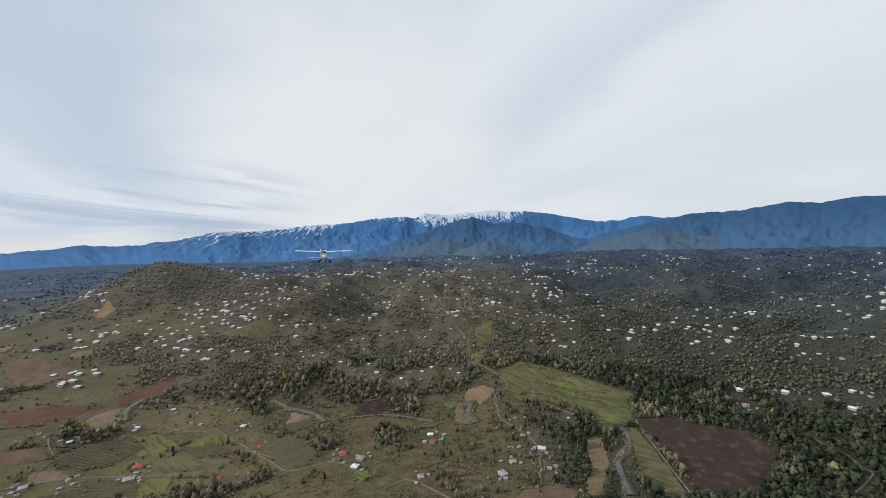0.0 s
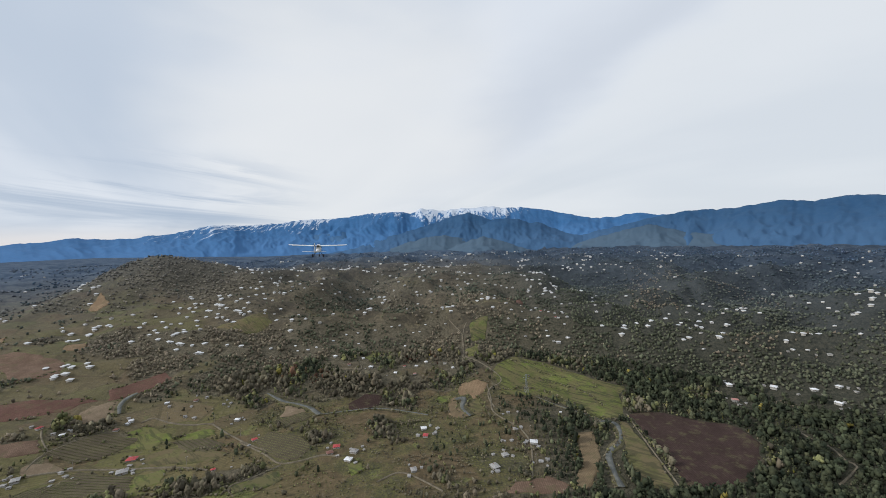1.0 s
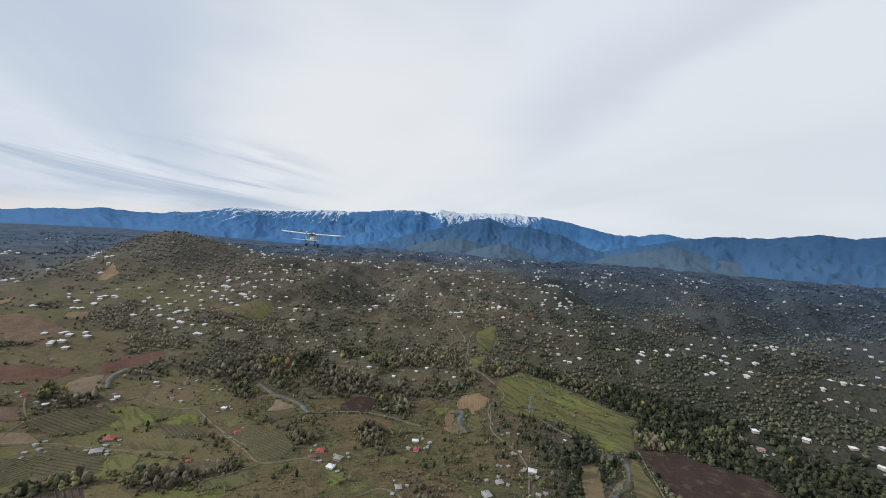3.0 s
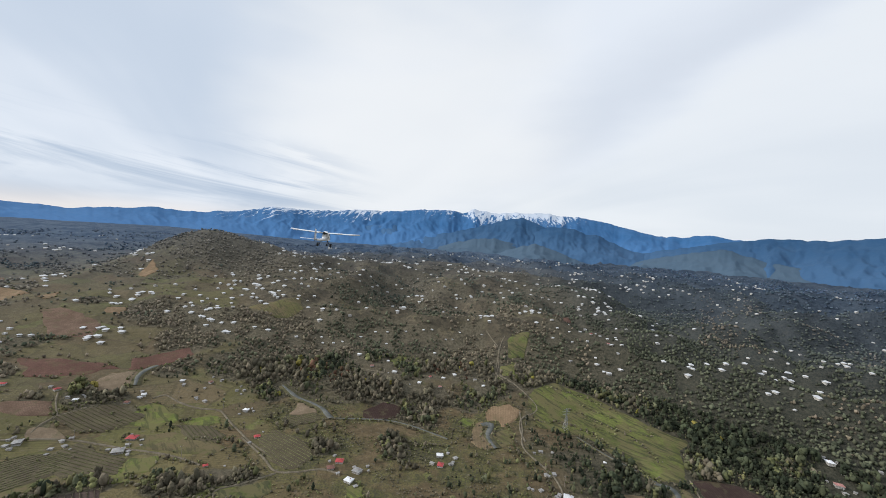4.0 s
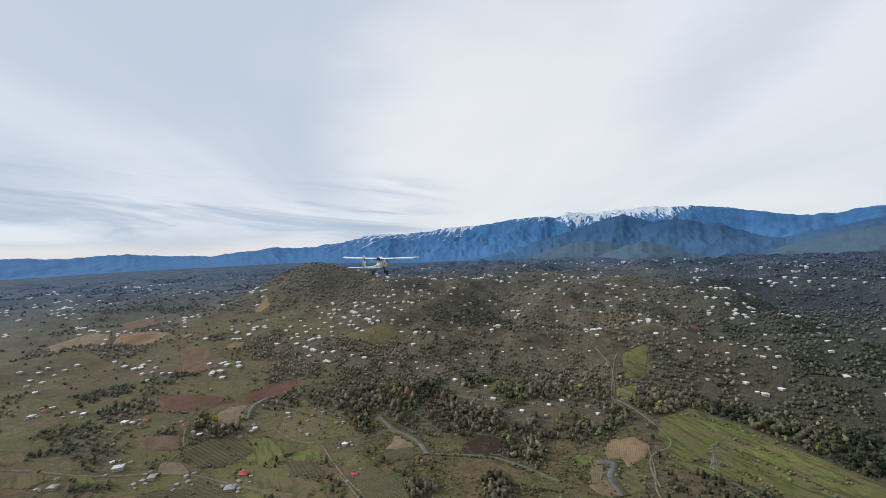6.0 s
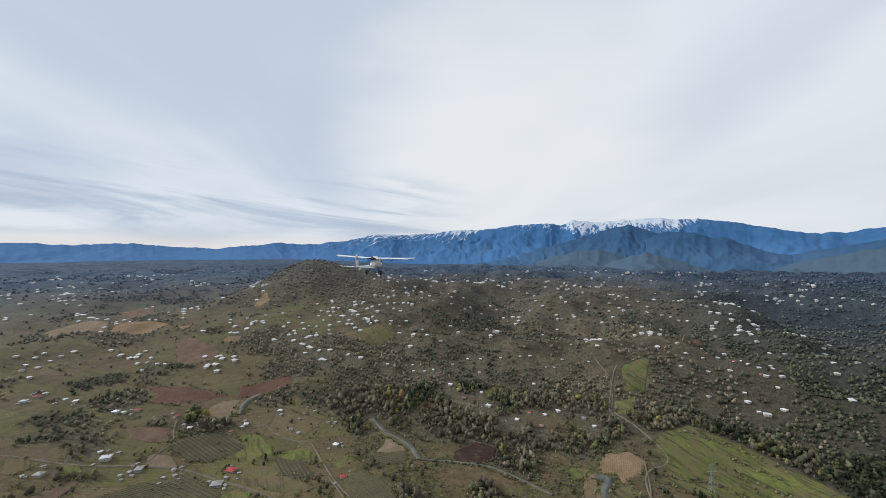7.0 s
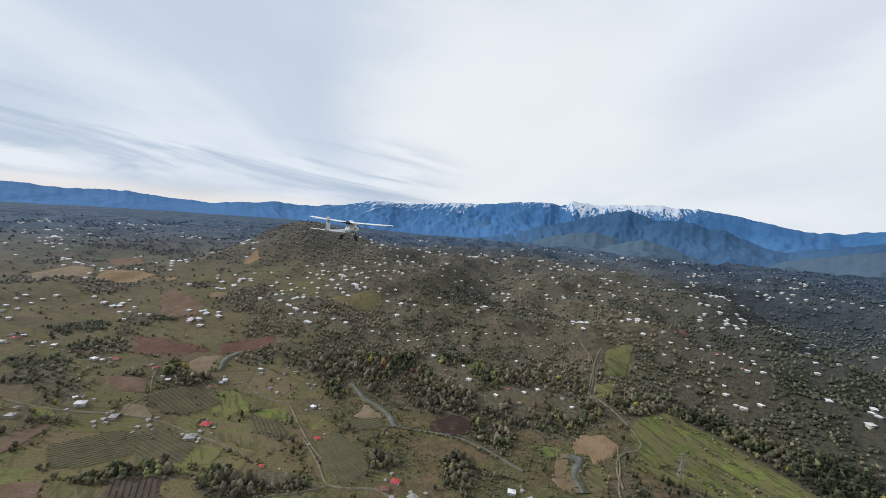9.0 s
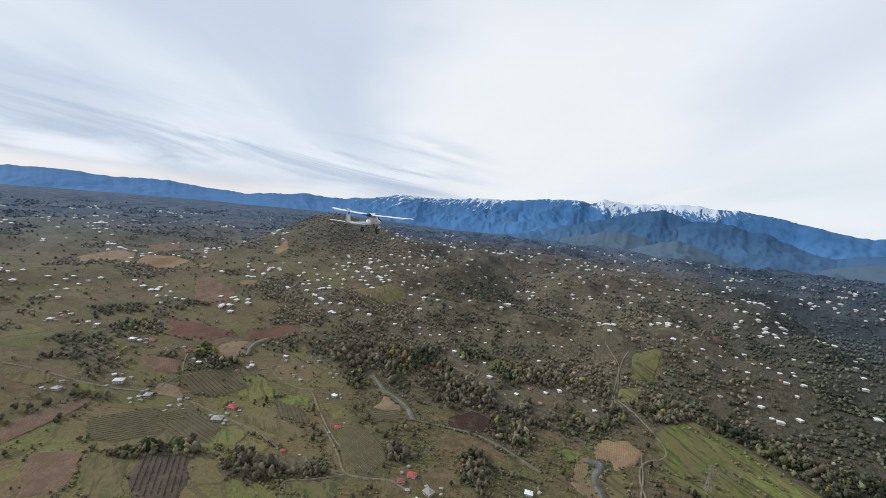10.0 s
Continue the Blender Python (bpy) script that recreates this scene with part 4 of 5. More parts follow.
mark_woods()


# ---- trees ----
PHI = (1 + 5**0.5) / 2
ICO = np.array([(-1, PHI, 0), (1, PHI, 0), (-1, -PHI, 0), (1, -PHI, 0), (0, -1, PHI), (0, 1, PHI), (0, -1, -PHI), (0, 1, -PHI), (PHI, 0, -1), (PHI, 0, 1), (-PHI, 0, -1), (-PHI, 0, 1)]) / 1.902
ICO_FACES = np.array([(0, 11, 5), (0, 5, 1), (0, 1, 7), (0, 7, 10), (0, 10, 11), (1, 5, 9), (5, 11, 4), (11, 10, 2), (10, 7, 6), (7, 1, 8),
                      (3, 9, 4), (3, 4, 2), (3, 2, 6), (3, 6, 8), (3, 8, 9), (4, 9, 5), (2, 4, 11), (6, 2, 10), (8, 6, 7), (9, 8, 1)])


def crown(kind, lumps, leaves, seed):
    """A crown 1 high and about 1 wide, of uneven lumps with loose sprays of leaves round them: vertices and triangles."""
    g = np.random.default_rng(seed)
    vs, fs, n = [], [], 0
    for i in range(lumps):
        if kind == "tall":
            t = (i + 0.5) / lumps
            c = np.array([g.normal(0, 0.05), g.normal(0, 0.05), 0.12 + 0.8 * t])
            rad = np.array([0.34, 0.34, 0.30]) * (1.08 - 0.75 * t) * g.uniform(0.8, 1.15)
        else:
            a, b = g.uniform(0, 2 * np.pi), g.uniform(0.12, 0.40)
            c = np.array([b * np.cos(a), b * np.sin(a), g.uniform(0.28, 0.86)])
            rad = np.array([1, 1, 0.9]) * g.uniform(0.13, 0.27)
            if i == 0:
                c, rad = np.array([g.normal(0, 0.06), g.normal(0, 0.06), 0.52]), np.array([g.uniform(0.22, 0.34), g.uniform(0.22, 0.34), 0.40])
        vs.append(c + ICO * rad * g.uniform(0.6, 1.38, (12, 1)))
        fs.append(ICO_FACES + n)
        n += 12
    base = np.concatenate(vs)
    for i in range(leaves):
        p = base[g.integers(len(base))] + g.normal(0, 0.035, 3)
        q = g.normal(0, 0.06, (3, 3))
        vs.append(p + q)
        fs.append(np.array([[n, n + 1, n + 2]]))
        n += 3
    return np.concatenate(vs), np.concatenate(fs)


def trunk_shape(seed, top=0.62):
    """A tapered trunk with three limbs, 1 high as the tree is."""
    g = np.random.default_rng(seed)
    vs, fs, n = [], [], 0
    stems = [((0, 0, -0.06), (g.normal(0, 0.02), g.normal(0, 0.02), top), 0.035, 0.014)]
    for i in range(3):
        a = g.uniform(0, 6.28)
        stems.append(((0, 0, g.uniform(0.25, 0.4)), (0.26 * math.cos(a), 0.26 * math.sin(a), g.uniform(0.55, 0.72)), 0.016, 0.006))
    for a, b, r0, r1 in stems:
        ring = [(math.cos(t), math.sin(t), 0) for t in np.linspace(0, 2 * math.pi, 6)[:-1]]
        vs += [np.add(a, np.multiply(c, r0)) for c in ring] + [np.add(b, np.multiply(c, r1)) for c in ring]
        fs += [(n + i, n + (i + 1) % 5, n + 5 + (i + 1) % 5, n + 5 + i) for i in range(5)]
        n += 10
    return np.array(vs), np.array(fs)


def scatter(spacing, r0, r1, spread=(-80, 76)):
    """Places on an uneven grid between two distances from the valley's middle."""
    xs = np.arange(-r1, r1, spacing)
    x, y = np.meshgrid(xs, np.arange(60, 60 + r1, spacing))
    x, y = x + rng.uniform(-0.5, 0.5, x.shape) * spacing, y + rng.uniform(-0.5, 0.5, y.shape) * spacing
    r, a = np.hypot(x - 10, y - 60), np.degrees(np.arctan2(x - 10, y - 60))
    keep = (r > r0) & (r < r1) & (a > spread[0]) & (a < spread[1])
    return x[keep], y[keep]


def planted(name, label, templates, x, y, size, mat, stretch=(0.85, 1.25), soft=False):
    """One object of many crowns."""
    if not len(x):
        return
    vs, fs, tones, n = [], [], [], 0
    z = height(x, y)
    pick = rng.integers(len(templates), size=len(x))
    turn, tall, own = rng.uniform(0, 2 * np.pi, len(x)), rng.uniform(*stretch, len(x)), rng.uniform(0, 1, len(x))
    for i, (tv, tf) in enumerate(templates):
        m = np.where(pick == i)[0]
        if not len(m):
            continue
        c, s = np.cos(turn[m])[:, None], np.sin(turn[m])[:, None]
        px = x[m][:, None] + size[m][:, None] * 0.9 * (tv[:, 0] * c - tv[:, 1] * s)
        py = y[m][:, None] + size[m][:, None] * 0.9 * (tv[:, 0] * s + tv[:, 1] * c)
        pz = z[m][:, None] + size[m][:, None] * tall[m][:, None] * (tv[:, 2] - 0.12)
        vs.append(np.stack([px, py, pz], -1).reshape(-1, 3))
        fs.append((tf[None] + (np.arange(len(m)) * len(tv))[:, None, None]).reshape(-1, 3) + n)
        tones.append(np.repeat(own[m], len(tv)))
        n += len(m) * len(tv)
    ob = mesh_object(name, np.concatenate(vs), np.concatenate(fs), mat, smooth=soft)
    if len(ob.data.vertices) == n:
        ob.data.attributes.new("tone", "FLOAT", "POINT").data.foreach_set("value", np.concatenate(tones).astype(np.float32))
    return tagged(ob, label, "trees", kind="stuff")


def one_tree(kind, seed, mat):
    tree = new("tree")
    t = mesh_object("trunk", *trunk_shape(seed), MAT["bark"], tree)
    v, f = crown(kind, 9 if kind == "tall" else 10, 90, seed)
    c = mesh_object("crown", v * (0.95, 0.95, 1.0), f, mat, tree)
    return tree


def build_trees():
    near = [crown("round", 3, 26, s) for s in range(7)] + [crown("tall", 3, 20, 20 + s) for s in range(5)]
    twiggy = [crown("round", 3, 40, 40 + s) for s in range(8)]
    far = [crown("round", 2, 3, 80 + s) for s in range(8)]
    farthest = [crown("round", 1, 2, 100 + s) for s in range(8)]
    # the valley and the nearest slopes
    x, y = scatter(3.3, 120, 440)
    d = wooded(x, y)
    keep = (rng.uniform(0, 1, len(x)) < d) & ~blocked(x, y)
    x, y, d = x[keep], y[keep], d[keep]
    r = np.hypot(x - 10, y - 60)
    kind = fbm(x / 38, y / 38, 91, 2) + rng.normal(0, 0.10, len(x)) - 0.10 + 0.42 / (1 + np.exp(-(x - 85) / 35))
    size = (1.9 + 5.0 * rng.uniform(0, 1, len(x)) ** 1.8) * np.where(d > 0.8, 1.3, 0.9) * (0.65 + 0.7 * fbm(x / 14, y / 14, 83, 2))
    solo = (r < 335) & (rng.uniform(0, 1, len(x)) < 0.5)
    solo[np.where(solo)[0][280:]] = False
    groups = {"dark": kind > 0.66, "green": (kind <= 0.66) & (kind > 0.57), "olive": (kind <= 0.57) & (kind > 0.49), "bare": kind <= 0.49}
    bright = rng.uniform(0, 1, len(x))
    groups["yellow"] = bright < 0.010
    autumn = np.zeros(len(x), bool)
    for ax, ay, ar in AUTUMN:
        autumn |= ((x - ax) ** 2 + (y - ay) ** 2 < ar**2) & (x < 60)
    groups["rust"] = autumn & (bright > 0.75)
    labels = {"dark": "dark green leafy trees of a valley wood", "green": "mixed green trees of a valley wood", "olive": "dull olive green trees and tall shrubs", "bare": "brown leafless trees and brushwood",
              "yellow": "trees with yellow autumn leaves", "rust": "shrubs with rust red autumn leaves"}
    taken = np.zeros(len(x), bool)
    for key in ("rust", "yellow", "dark", "green", "olive", "bare"):
        m = groups[key] & ~taken
        taken |= m
        planted("woodland", labels[key], twiggy if key in ("bare", "rust") else near, *(q[m & ~solo] for q in (x, y, size)), MAT[key], soft=True)
        protos = [one_tree(kd, 300 + 7 * i, MAT[key]) for i, kd in enumerate(("round", "round", "tall") if key in ("dark", "green") else ("round", "round"))]
        one = {"dark": "dark green broadleaf tree standing in the valley", "green": "green broadleaf tree standing in the valley", "olive": "olive green tree at a field's edge", "bare": "brown leafless tree at a field's edge",
               "yellow": "small tree with yellow autumn leaves", "rust": "shrubby tree with rust red leaves"}[key]
        for i in np.where(m & solo)[0]:
            t = copy_thing(protos[i % len(protos)], pose(x[i], y[i], height(x[i], y[i]) - 0.2, 0, 0, 360 * bright[i]) @ Matrix.Scale(size[i], 4))
            tagged(t, one, "tree", "trees of the valley")
        for p in protos:
            for o in [*p.children, p]:
                bpy.data.objects.remove(o)
    # low scrub between the trees
    x, y = scatter(2.9, 170, 430)
    n = fbm(x / 17, y / 17, 77, 3)
    farm = np.clip((60 - 0.75 * y - x) / 60 + 0.5, 0, 1)
    keep = (rng.uniform(0, 1, len(x)) < np.clip((n - 0.44) / 0.2, 0, 1) * (0.9 - 0.78 * farm)) & ~blocked(x, y)
    x, y = x[keep], y[keep]
    b = fbm(x / 30, y / 30, 13, 2) > 0.5
    planted("scrub", "low brown brushwood and brambles", farthest, x[b], y[b], rng.uniform(1.2, 2.6, b.sum()), MAT["bare"], (0.6, 0.9))
    planted("scrub", "low olive green bushes", farthest, x[~b], y[~b], rng.uniform(1.1, 2.4, (~b).sum()), MAT["olive"], (0.6, 0.9))
    # hedges along the fields and brush along the water
    hx, hy = [], []
    for key, poly in ALL_FIELDS:
        e = rounded(poly, 12)
        m = (rng.uniform(0, 1, len(e)) < 0.2) & (fbm(e[:, 0] / 18, e[:, 1] / 18, 55, 2) > 0.46)
        hx.append(e[m, 0] + rng.normal(0, 0.7, m.sum()))
        hy.append(e[m, 1] + rng.normal(0, 0.7, m.sum()))
    for pts in HEDGES:
        e = np.repeat(smooth_line(pts, 1.6), 2, 0)
        e = e[rng.uniform(0, 1, len(e)) < 0.8]
        hx.append(e[:, 0] + rng.normal(0, 1.3, len(e)))
        hy.append(e[:, 1] + rng.normal(0, 1.3, len(e)))
    for width, pts in RIVERS:
        e = np.repeat(smooth_line(pts), 2, 0)
        e = e + rng.choice([-1, 1], (len(e), 1)) * (width * 0.5 + rng.uniform(0.6, 3.5, (len(e), 1))) * np.array([0.8, 0.6])
        hx.append(e[:, 0])
        hy.append(e[:, 1])
    x, y = np.concatenate(hx), np.concatenate(hy)
    b = rng.uniform(0, 1, len(x))
    planted("hedge", "brown leafless hedge along fields and water", far, *(q[b < 0.5] for q in (x, y)), rng.uniform(1.6, 3.6, (b < 0.5).sum()), MAT["bare"], (0.6, 1.0))
    planted("hedge", "green hedge along fields and water", far, *(q[b >= 0.5] for q in (x, y)), rng.uniform(1.6, 3.8, (b >= 0.5).sum()), MAT["olive"], (0.6, 1.0))
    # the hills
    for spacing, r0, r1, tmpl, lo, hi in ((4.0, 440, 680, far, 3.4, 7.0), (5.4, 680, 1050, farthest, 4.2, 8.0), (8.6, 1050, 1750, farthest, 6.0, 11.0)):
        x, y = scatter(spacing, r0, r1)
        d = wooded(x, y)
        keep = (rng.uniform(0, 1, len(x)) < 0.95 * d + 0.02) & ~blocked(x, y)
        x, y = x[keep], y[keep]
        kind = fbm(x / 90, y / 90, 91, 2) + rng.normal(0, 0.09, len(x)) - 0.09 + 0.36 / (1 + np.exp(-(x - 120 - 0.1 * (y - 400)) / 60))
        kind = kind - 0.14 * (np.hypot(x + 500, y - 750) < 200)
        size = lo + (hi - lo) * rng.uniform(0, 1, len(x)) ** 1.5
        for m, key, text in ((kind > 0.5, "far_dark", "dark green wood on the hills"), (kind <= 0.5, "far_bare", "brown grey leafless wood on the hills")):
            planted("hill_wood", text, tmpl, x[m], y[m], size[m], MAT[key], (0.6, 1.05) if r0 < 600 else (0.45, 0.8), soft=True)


build_trees()


# ---- rows of vines and plough ridges ----
def rows_of_vines(poly, spacing, size, mat, name, label):
    p = over(poly)
    e = np.roll(p, -1, 0) - p
    along = e[np.argmax(np.hypot(*e.T))]
    along = along / np.hypot(*along)
    side = np.array([-along[1], along[0]])
    mid = p.mean(0)
    ext = np.abs((p - mid) @ np.stack([along, side], 1)).max(0) + 2
    s, t = np.meshgrid(np.arange(-ext[0], ext[0], size * 1.35), np.arange(-ext[1], ext[1], spacing))
    s = s + rng.uniform(-0.6, 0.6, s.shape) * size
    x, y = mid[0] + s * along[0] + t * side[0], mid[1] + s * along[1] + t * side[1]
    keep = inside(0.96 * (p - mid) + mid, x, y) & (rng.uniform(0, 1, x.shape) < 0.9)
    x, y = x[keep], y[keep]
    g = ICO * (0.75, 0.34, 0.5)
    vs = []
    for px, py, pz, k in zip(x, y, height(x, y) + 0.6, rng.uniform(0.7, 1.25, len(x))):
        q = g * size * k * rng.uniform(0.8, 1.2, (12, 1))
        vs.append(np.stack([px + q[:, 0] * along[0] - q[:, 1] * along[1], py + q[:, 0] * along[1] + q[:, 1] * along[0], pz + q[:, 2] + size * 0.25], -1))
    if vs:
        f = (ICO_FACES[None] + (np.arange(len(vs)) * 12)[:, None, None]).reshape(-1, 3)
        tagged(mesh_object(name, np.concatenate(vs), f, mat), label, "rows", kind="stuff")


for key, poly in ALL_FIELDS:
    if key == "vines":
        rows_of_vines(poly, 2.9, 0.62, MAT["olive"], "vine_rows", "straight rows of low olive green vines")
    elif key == "plough":
        rows_of_vines(poly, 3.2, 1.1, MAT["bare"], "plough_rows", "long ridges of brown brush in a ploughed field")


# ---- houses ----
def tin(name, dark, light):
    """Sheet roofing with seams and streaks."""
    base = mottled(dark, light, 0.35)

    def shade(k, co):
        w = k.add("ShaderNodeTexWave", {"Vector": co, "Scale": 1.1, "Distortion": 0.2}, bands_direction="X")
        c = k.mix(k.ramp(w.outputs["Fac"], 0.0, 0.12, 0.35, 0.0), base(k, co), tuple(0.5 * v for v in dark))
        rnd = k.add("ShaderNodeObjectInfo").outputs["Random"]
        return k.add("ShaderNodeHueSaturation", {"Color": c, "Value": k.ramp(rnd, 0, 1, 0.8, 1.1)}).outputs[0]

    return material(name, shade=shade, rough=0.45, spec=0.4, bump=0.02, bump_scale=3.0)


MAT.update({
    "roof_w": tin("pale_tin_roof", (0.70, 0.71, 0.72), (0.86, 0.87, 0.88)),
    "roof_g": tin("grey_slate_roof", (0.26, 0.25, 0.24), (0.42, 0.41, 0.39)),
    "roof_r": tin("red_tin_roof", (0.36, 0.045, 0.045), (0.48, 0.075, 0.075)),
    "roof_b": tin("rusty_brown_roof", (0.17, 0.075, 0.055), (0.26, 0.12, 0.09)),
    "roof_p": tin("dull_pink_tile_roof", (0.34, 0.15, 0.13), (0.45, 0.22, 0.19)),
    # the walls' shade is put into the plaster colour, so roofs look brighter
    "wall_w": material("shaded_white_plaster", shade=mottled((0.34, 0.32, 0.29), (0.50, 0.48, 0.44), 0.4, per_object=0.25), rough=0.9),
    "wall_g": material("grey_block_wall", shade=mottled((0.22, 0.20, 0.18), (0.34, 0.31, 0.28), 0.5, per_object=0.25), rough=0.9),
    "wall_y": material("ochre_plaster", shade=mottled((0.46, 0.40, 0.28), (0.58, 0.52, 0.38), 0.4), rough=0.9),
    "pane": material("dark_window_glass", (0.03, 0.035, 0.04), rough=0.12, spec=0.6),
    "frame": material("white_window_frame", shade=mottled((0.6, 0.6, 0.58), (0.75, 0.75, 0.73), 1.0), rough=0.6),
    "wood": material("brown_door_wood", shade=mottled((0.13, 0.075, 0.045), (0.20, 0.12, 0.07), 1.5), rough=0.7),
    "brick": material("chimney_brick", shade=mottled((0.25, 0.12, 0.08), (0.36, 0.18, 0.13), 3.0), rough=0.9),
    "concrete": material("pale_concrete", shade=mottled((0.34, 0.33, 0.31), (0.46, 0.45, 0.42), 0.8), rough=0.9),
    "steel": material("galvanised_steel", shade=mottled((0.30, 0.31, 0.32), (0.45, 0.46, 0.47), 1.5), rough=0.5, metal=0.6),
    "pole": material("grey_pole_wood", shade=mottled((0.20, 0.17, 0.14), (0.32, 0.28, 0.24), 1.5), rough=0.9),
})


def part(name, bm, mat, parent, label=""):
    me = bpy.data.meshes.new(name)
    bmesh.ops.recalc_face_normals(bm, faces=bm.faces)
    bm.to_mesh(me)
    bm.free()
    me.materials.append(mat)
    ob = new(name, me)
    ob.parent = parent
    return tagged(ob, label)


def box(bm, x0, x1, y0, y1, z0, z1, bevel=0.0):
    made = bmesh.ops.create_cube(bm, size=1.0)
    for v in made["verts"]:
        v.co = Vector((x0 + (v.co.x + 0.5) * (x1 - x0), y0 + (v.co.y + 0.5) * (y1 - y0), z0 + (v.co.z + 0.5) * (z1 - z0)))
    if bevel:
        bmesh.ops.bevel(bm, geom=list({e for v in made["verts"] for e in v.link_edges}), offset=bevel, segments=1, affect="EDGES")
    return bm


def hip_roof(bm, hx, hy, z, rise, eave, gable=False):
    """A roof with eaves, a fascia and a ridge; hipped, or with gables."""
    ax, ay = hx + eave, hy + eave
    ridge = ax if gable else max(ax - ay * 0.95, ax * 0.18)
    lo = [bm.verts.new(p) for p in ((-ax, -ay, z - 0.16), (ax, -ay, z - 0.16), (ax, ay, z - 0.16), (-ax, ay, z - 0.16))]
    up = [bm.verts.new((v.co.x, v.co.y, z)) for v in lo]
    a, b = bm.verts.new((-ridge, 0, z + rise)), bm.verts.new((ridge, 0, z + rise))
    bm.faces.new(lo[::-1])
    for i in range(4):
        bm.faces.new((lo[i], lo[(i + 1) % 4], up[(i + 1) % 4], up[i]))
    bm.faces.new((up[0], up[1], b, a))
    bm.faces.new((up[2], up[3], a, b))
    bm.faces.new((up[1], up[2], b))
    bm.faces.new((up[3], up[0], a))
    return bm


def window(house, x, y, z, turn):
    """A casement: a frame standing proud of the wall, and its pane."""
    bm = bmesh.new()
    for a in ((-0.62, -0.50, -0.75, 0.75), (0.50, 0.62, -0.75, 0.75), (-0.50, 0.50, 0.63, 0.75), (-0.50, 0.50, -0.75, -0.63), (-0.05, 0.05, -0.63, 0.63)):
        box(bm, a[0], a[1], -0.07, 0.03, a[2], a[3])
    w = part("window", bm, MAT["frame"], house)
    w.matrix_basis = pose(x, y, z, 0, 0, turn)
    g = bmesh.new()
    box(g, -0.5, 0.5, -0.03, 0.0, -0.63, 0.63)
    part("pane", g, MAT["pane"], w)


def make_house(roof, wall, shape):
    """A village house about 10 m long before it is shrunk to fit the camera's view; shape 0: two storeys with a
    veranda, 1: one storey and a half, 2: a shed, 3: as seen far away.
    """
    house = new("house")
    hx, hy, h, rise, gable = [(5.6, 4.5, 4.6, 1.9, False), (5.0, 4.2, 3.3, 1.9, True), (3.2, 2.4, 2.4, 0.9, True), (5.2, 4.4, 3.2, 1.8, False)][shape]
    bm = bmesh.new()
    box(bm, -hx, hx, -hy, hy, -1.6, h)
    part("wall", bm, MAT[wall], house)
    bm = bmesh.new()
    box(bm, -hx - 0.12, hx + 0.12, -hy - 0.12, hy + 0.12, -1.6, 0.35)
    part("plinth", bm, MAT["concrete"], house)
    part("roof", hip_roof(bmesh.new(), hx, hy, h + 0.16, rise, 0.75), MAT[roof], house)
    if shape == 3:
        return house
    bm = bmesh.new()
    box(bm, hx * 0.35, hx * 0.35 + 0.6, 0.6, 1.2, h + 0.5, h + rise + 0.7, 0.04)
    box(bm, hx * 0.35 - 0.08, hx * 0.35 + 0.68, 0.52, 1.28, h + rise + 0.7, h + rise + 0.85)
    if shape != 2:
        part("chimney", bm, MAT["brick"], house)
    else:
        bm.free()
    bm = bmesh.new()
    box(bm, -0.5, 0.5, -hy - 0.06, -hy + 0.02, 0.35, 2.35)
    part("door", bm, MAT["wood"], house)
    for z in ((1.7, 3.8) if shape == 0 else (1.9,) if shape == 1 else ()):
        for x in (-hx * 0.62, hx * 0.62):
            window(house, x, -hy, z, 0)
            window(house, x, hy, z, 180)
        for y in (-hy * 0.45, hy * 0.45):
            window(house, hx, y, z, 90)
            window(house, -hx, y, z, -90)
    if shape == 0:
        bm = bmesh.new()
        box(bm, -hx * 0.55, hx * 0.55, -hy - 1.9, -hy, 2.75, 2.93)
        box(bm, -hx * 0.55, hx * 0.55, -hy - 1.9, -hy - 1.8, 3.75, 3.83)
        part("balcony", bm, MAT["concrete"], house)
        for x in (-hx * 0.5, 0, hx * 0.5):
            bm = bmesh.new()
            box(bm, x - 0.12, x + 0.12, -hy - 1.82, -hy - 1.58, -1.6, h + 0.05)
            part("post", bm, MAT["frame"], house)
    return house


HOUSE_LOOKS = {"w": ("roof_w", "wall_w", 0, "white village house with a pale tin hip roof"), "g": ("roof_g", "wall_g", 1, "grey farm house with a weathered grey roof"),
               "r": ("roof_r", "wall_w", 1, "white village house with a bright red tin roof"), "b": ("roof_b", "wall_g", 1, "old farm house with a rusty brown roof"),
               "p": ("roof_p", "wall_w", 0, "house with a dull pink tiled roof"), "y": ("roof_g", "wall_y", 0, "ochre plastered house with a grey roof"),
               "s": ("roof_g", "wall_g", 2, "small grey farm shed with a low roof")}


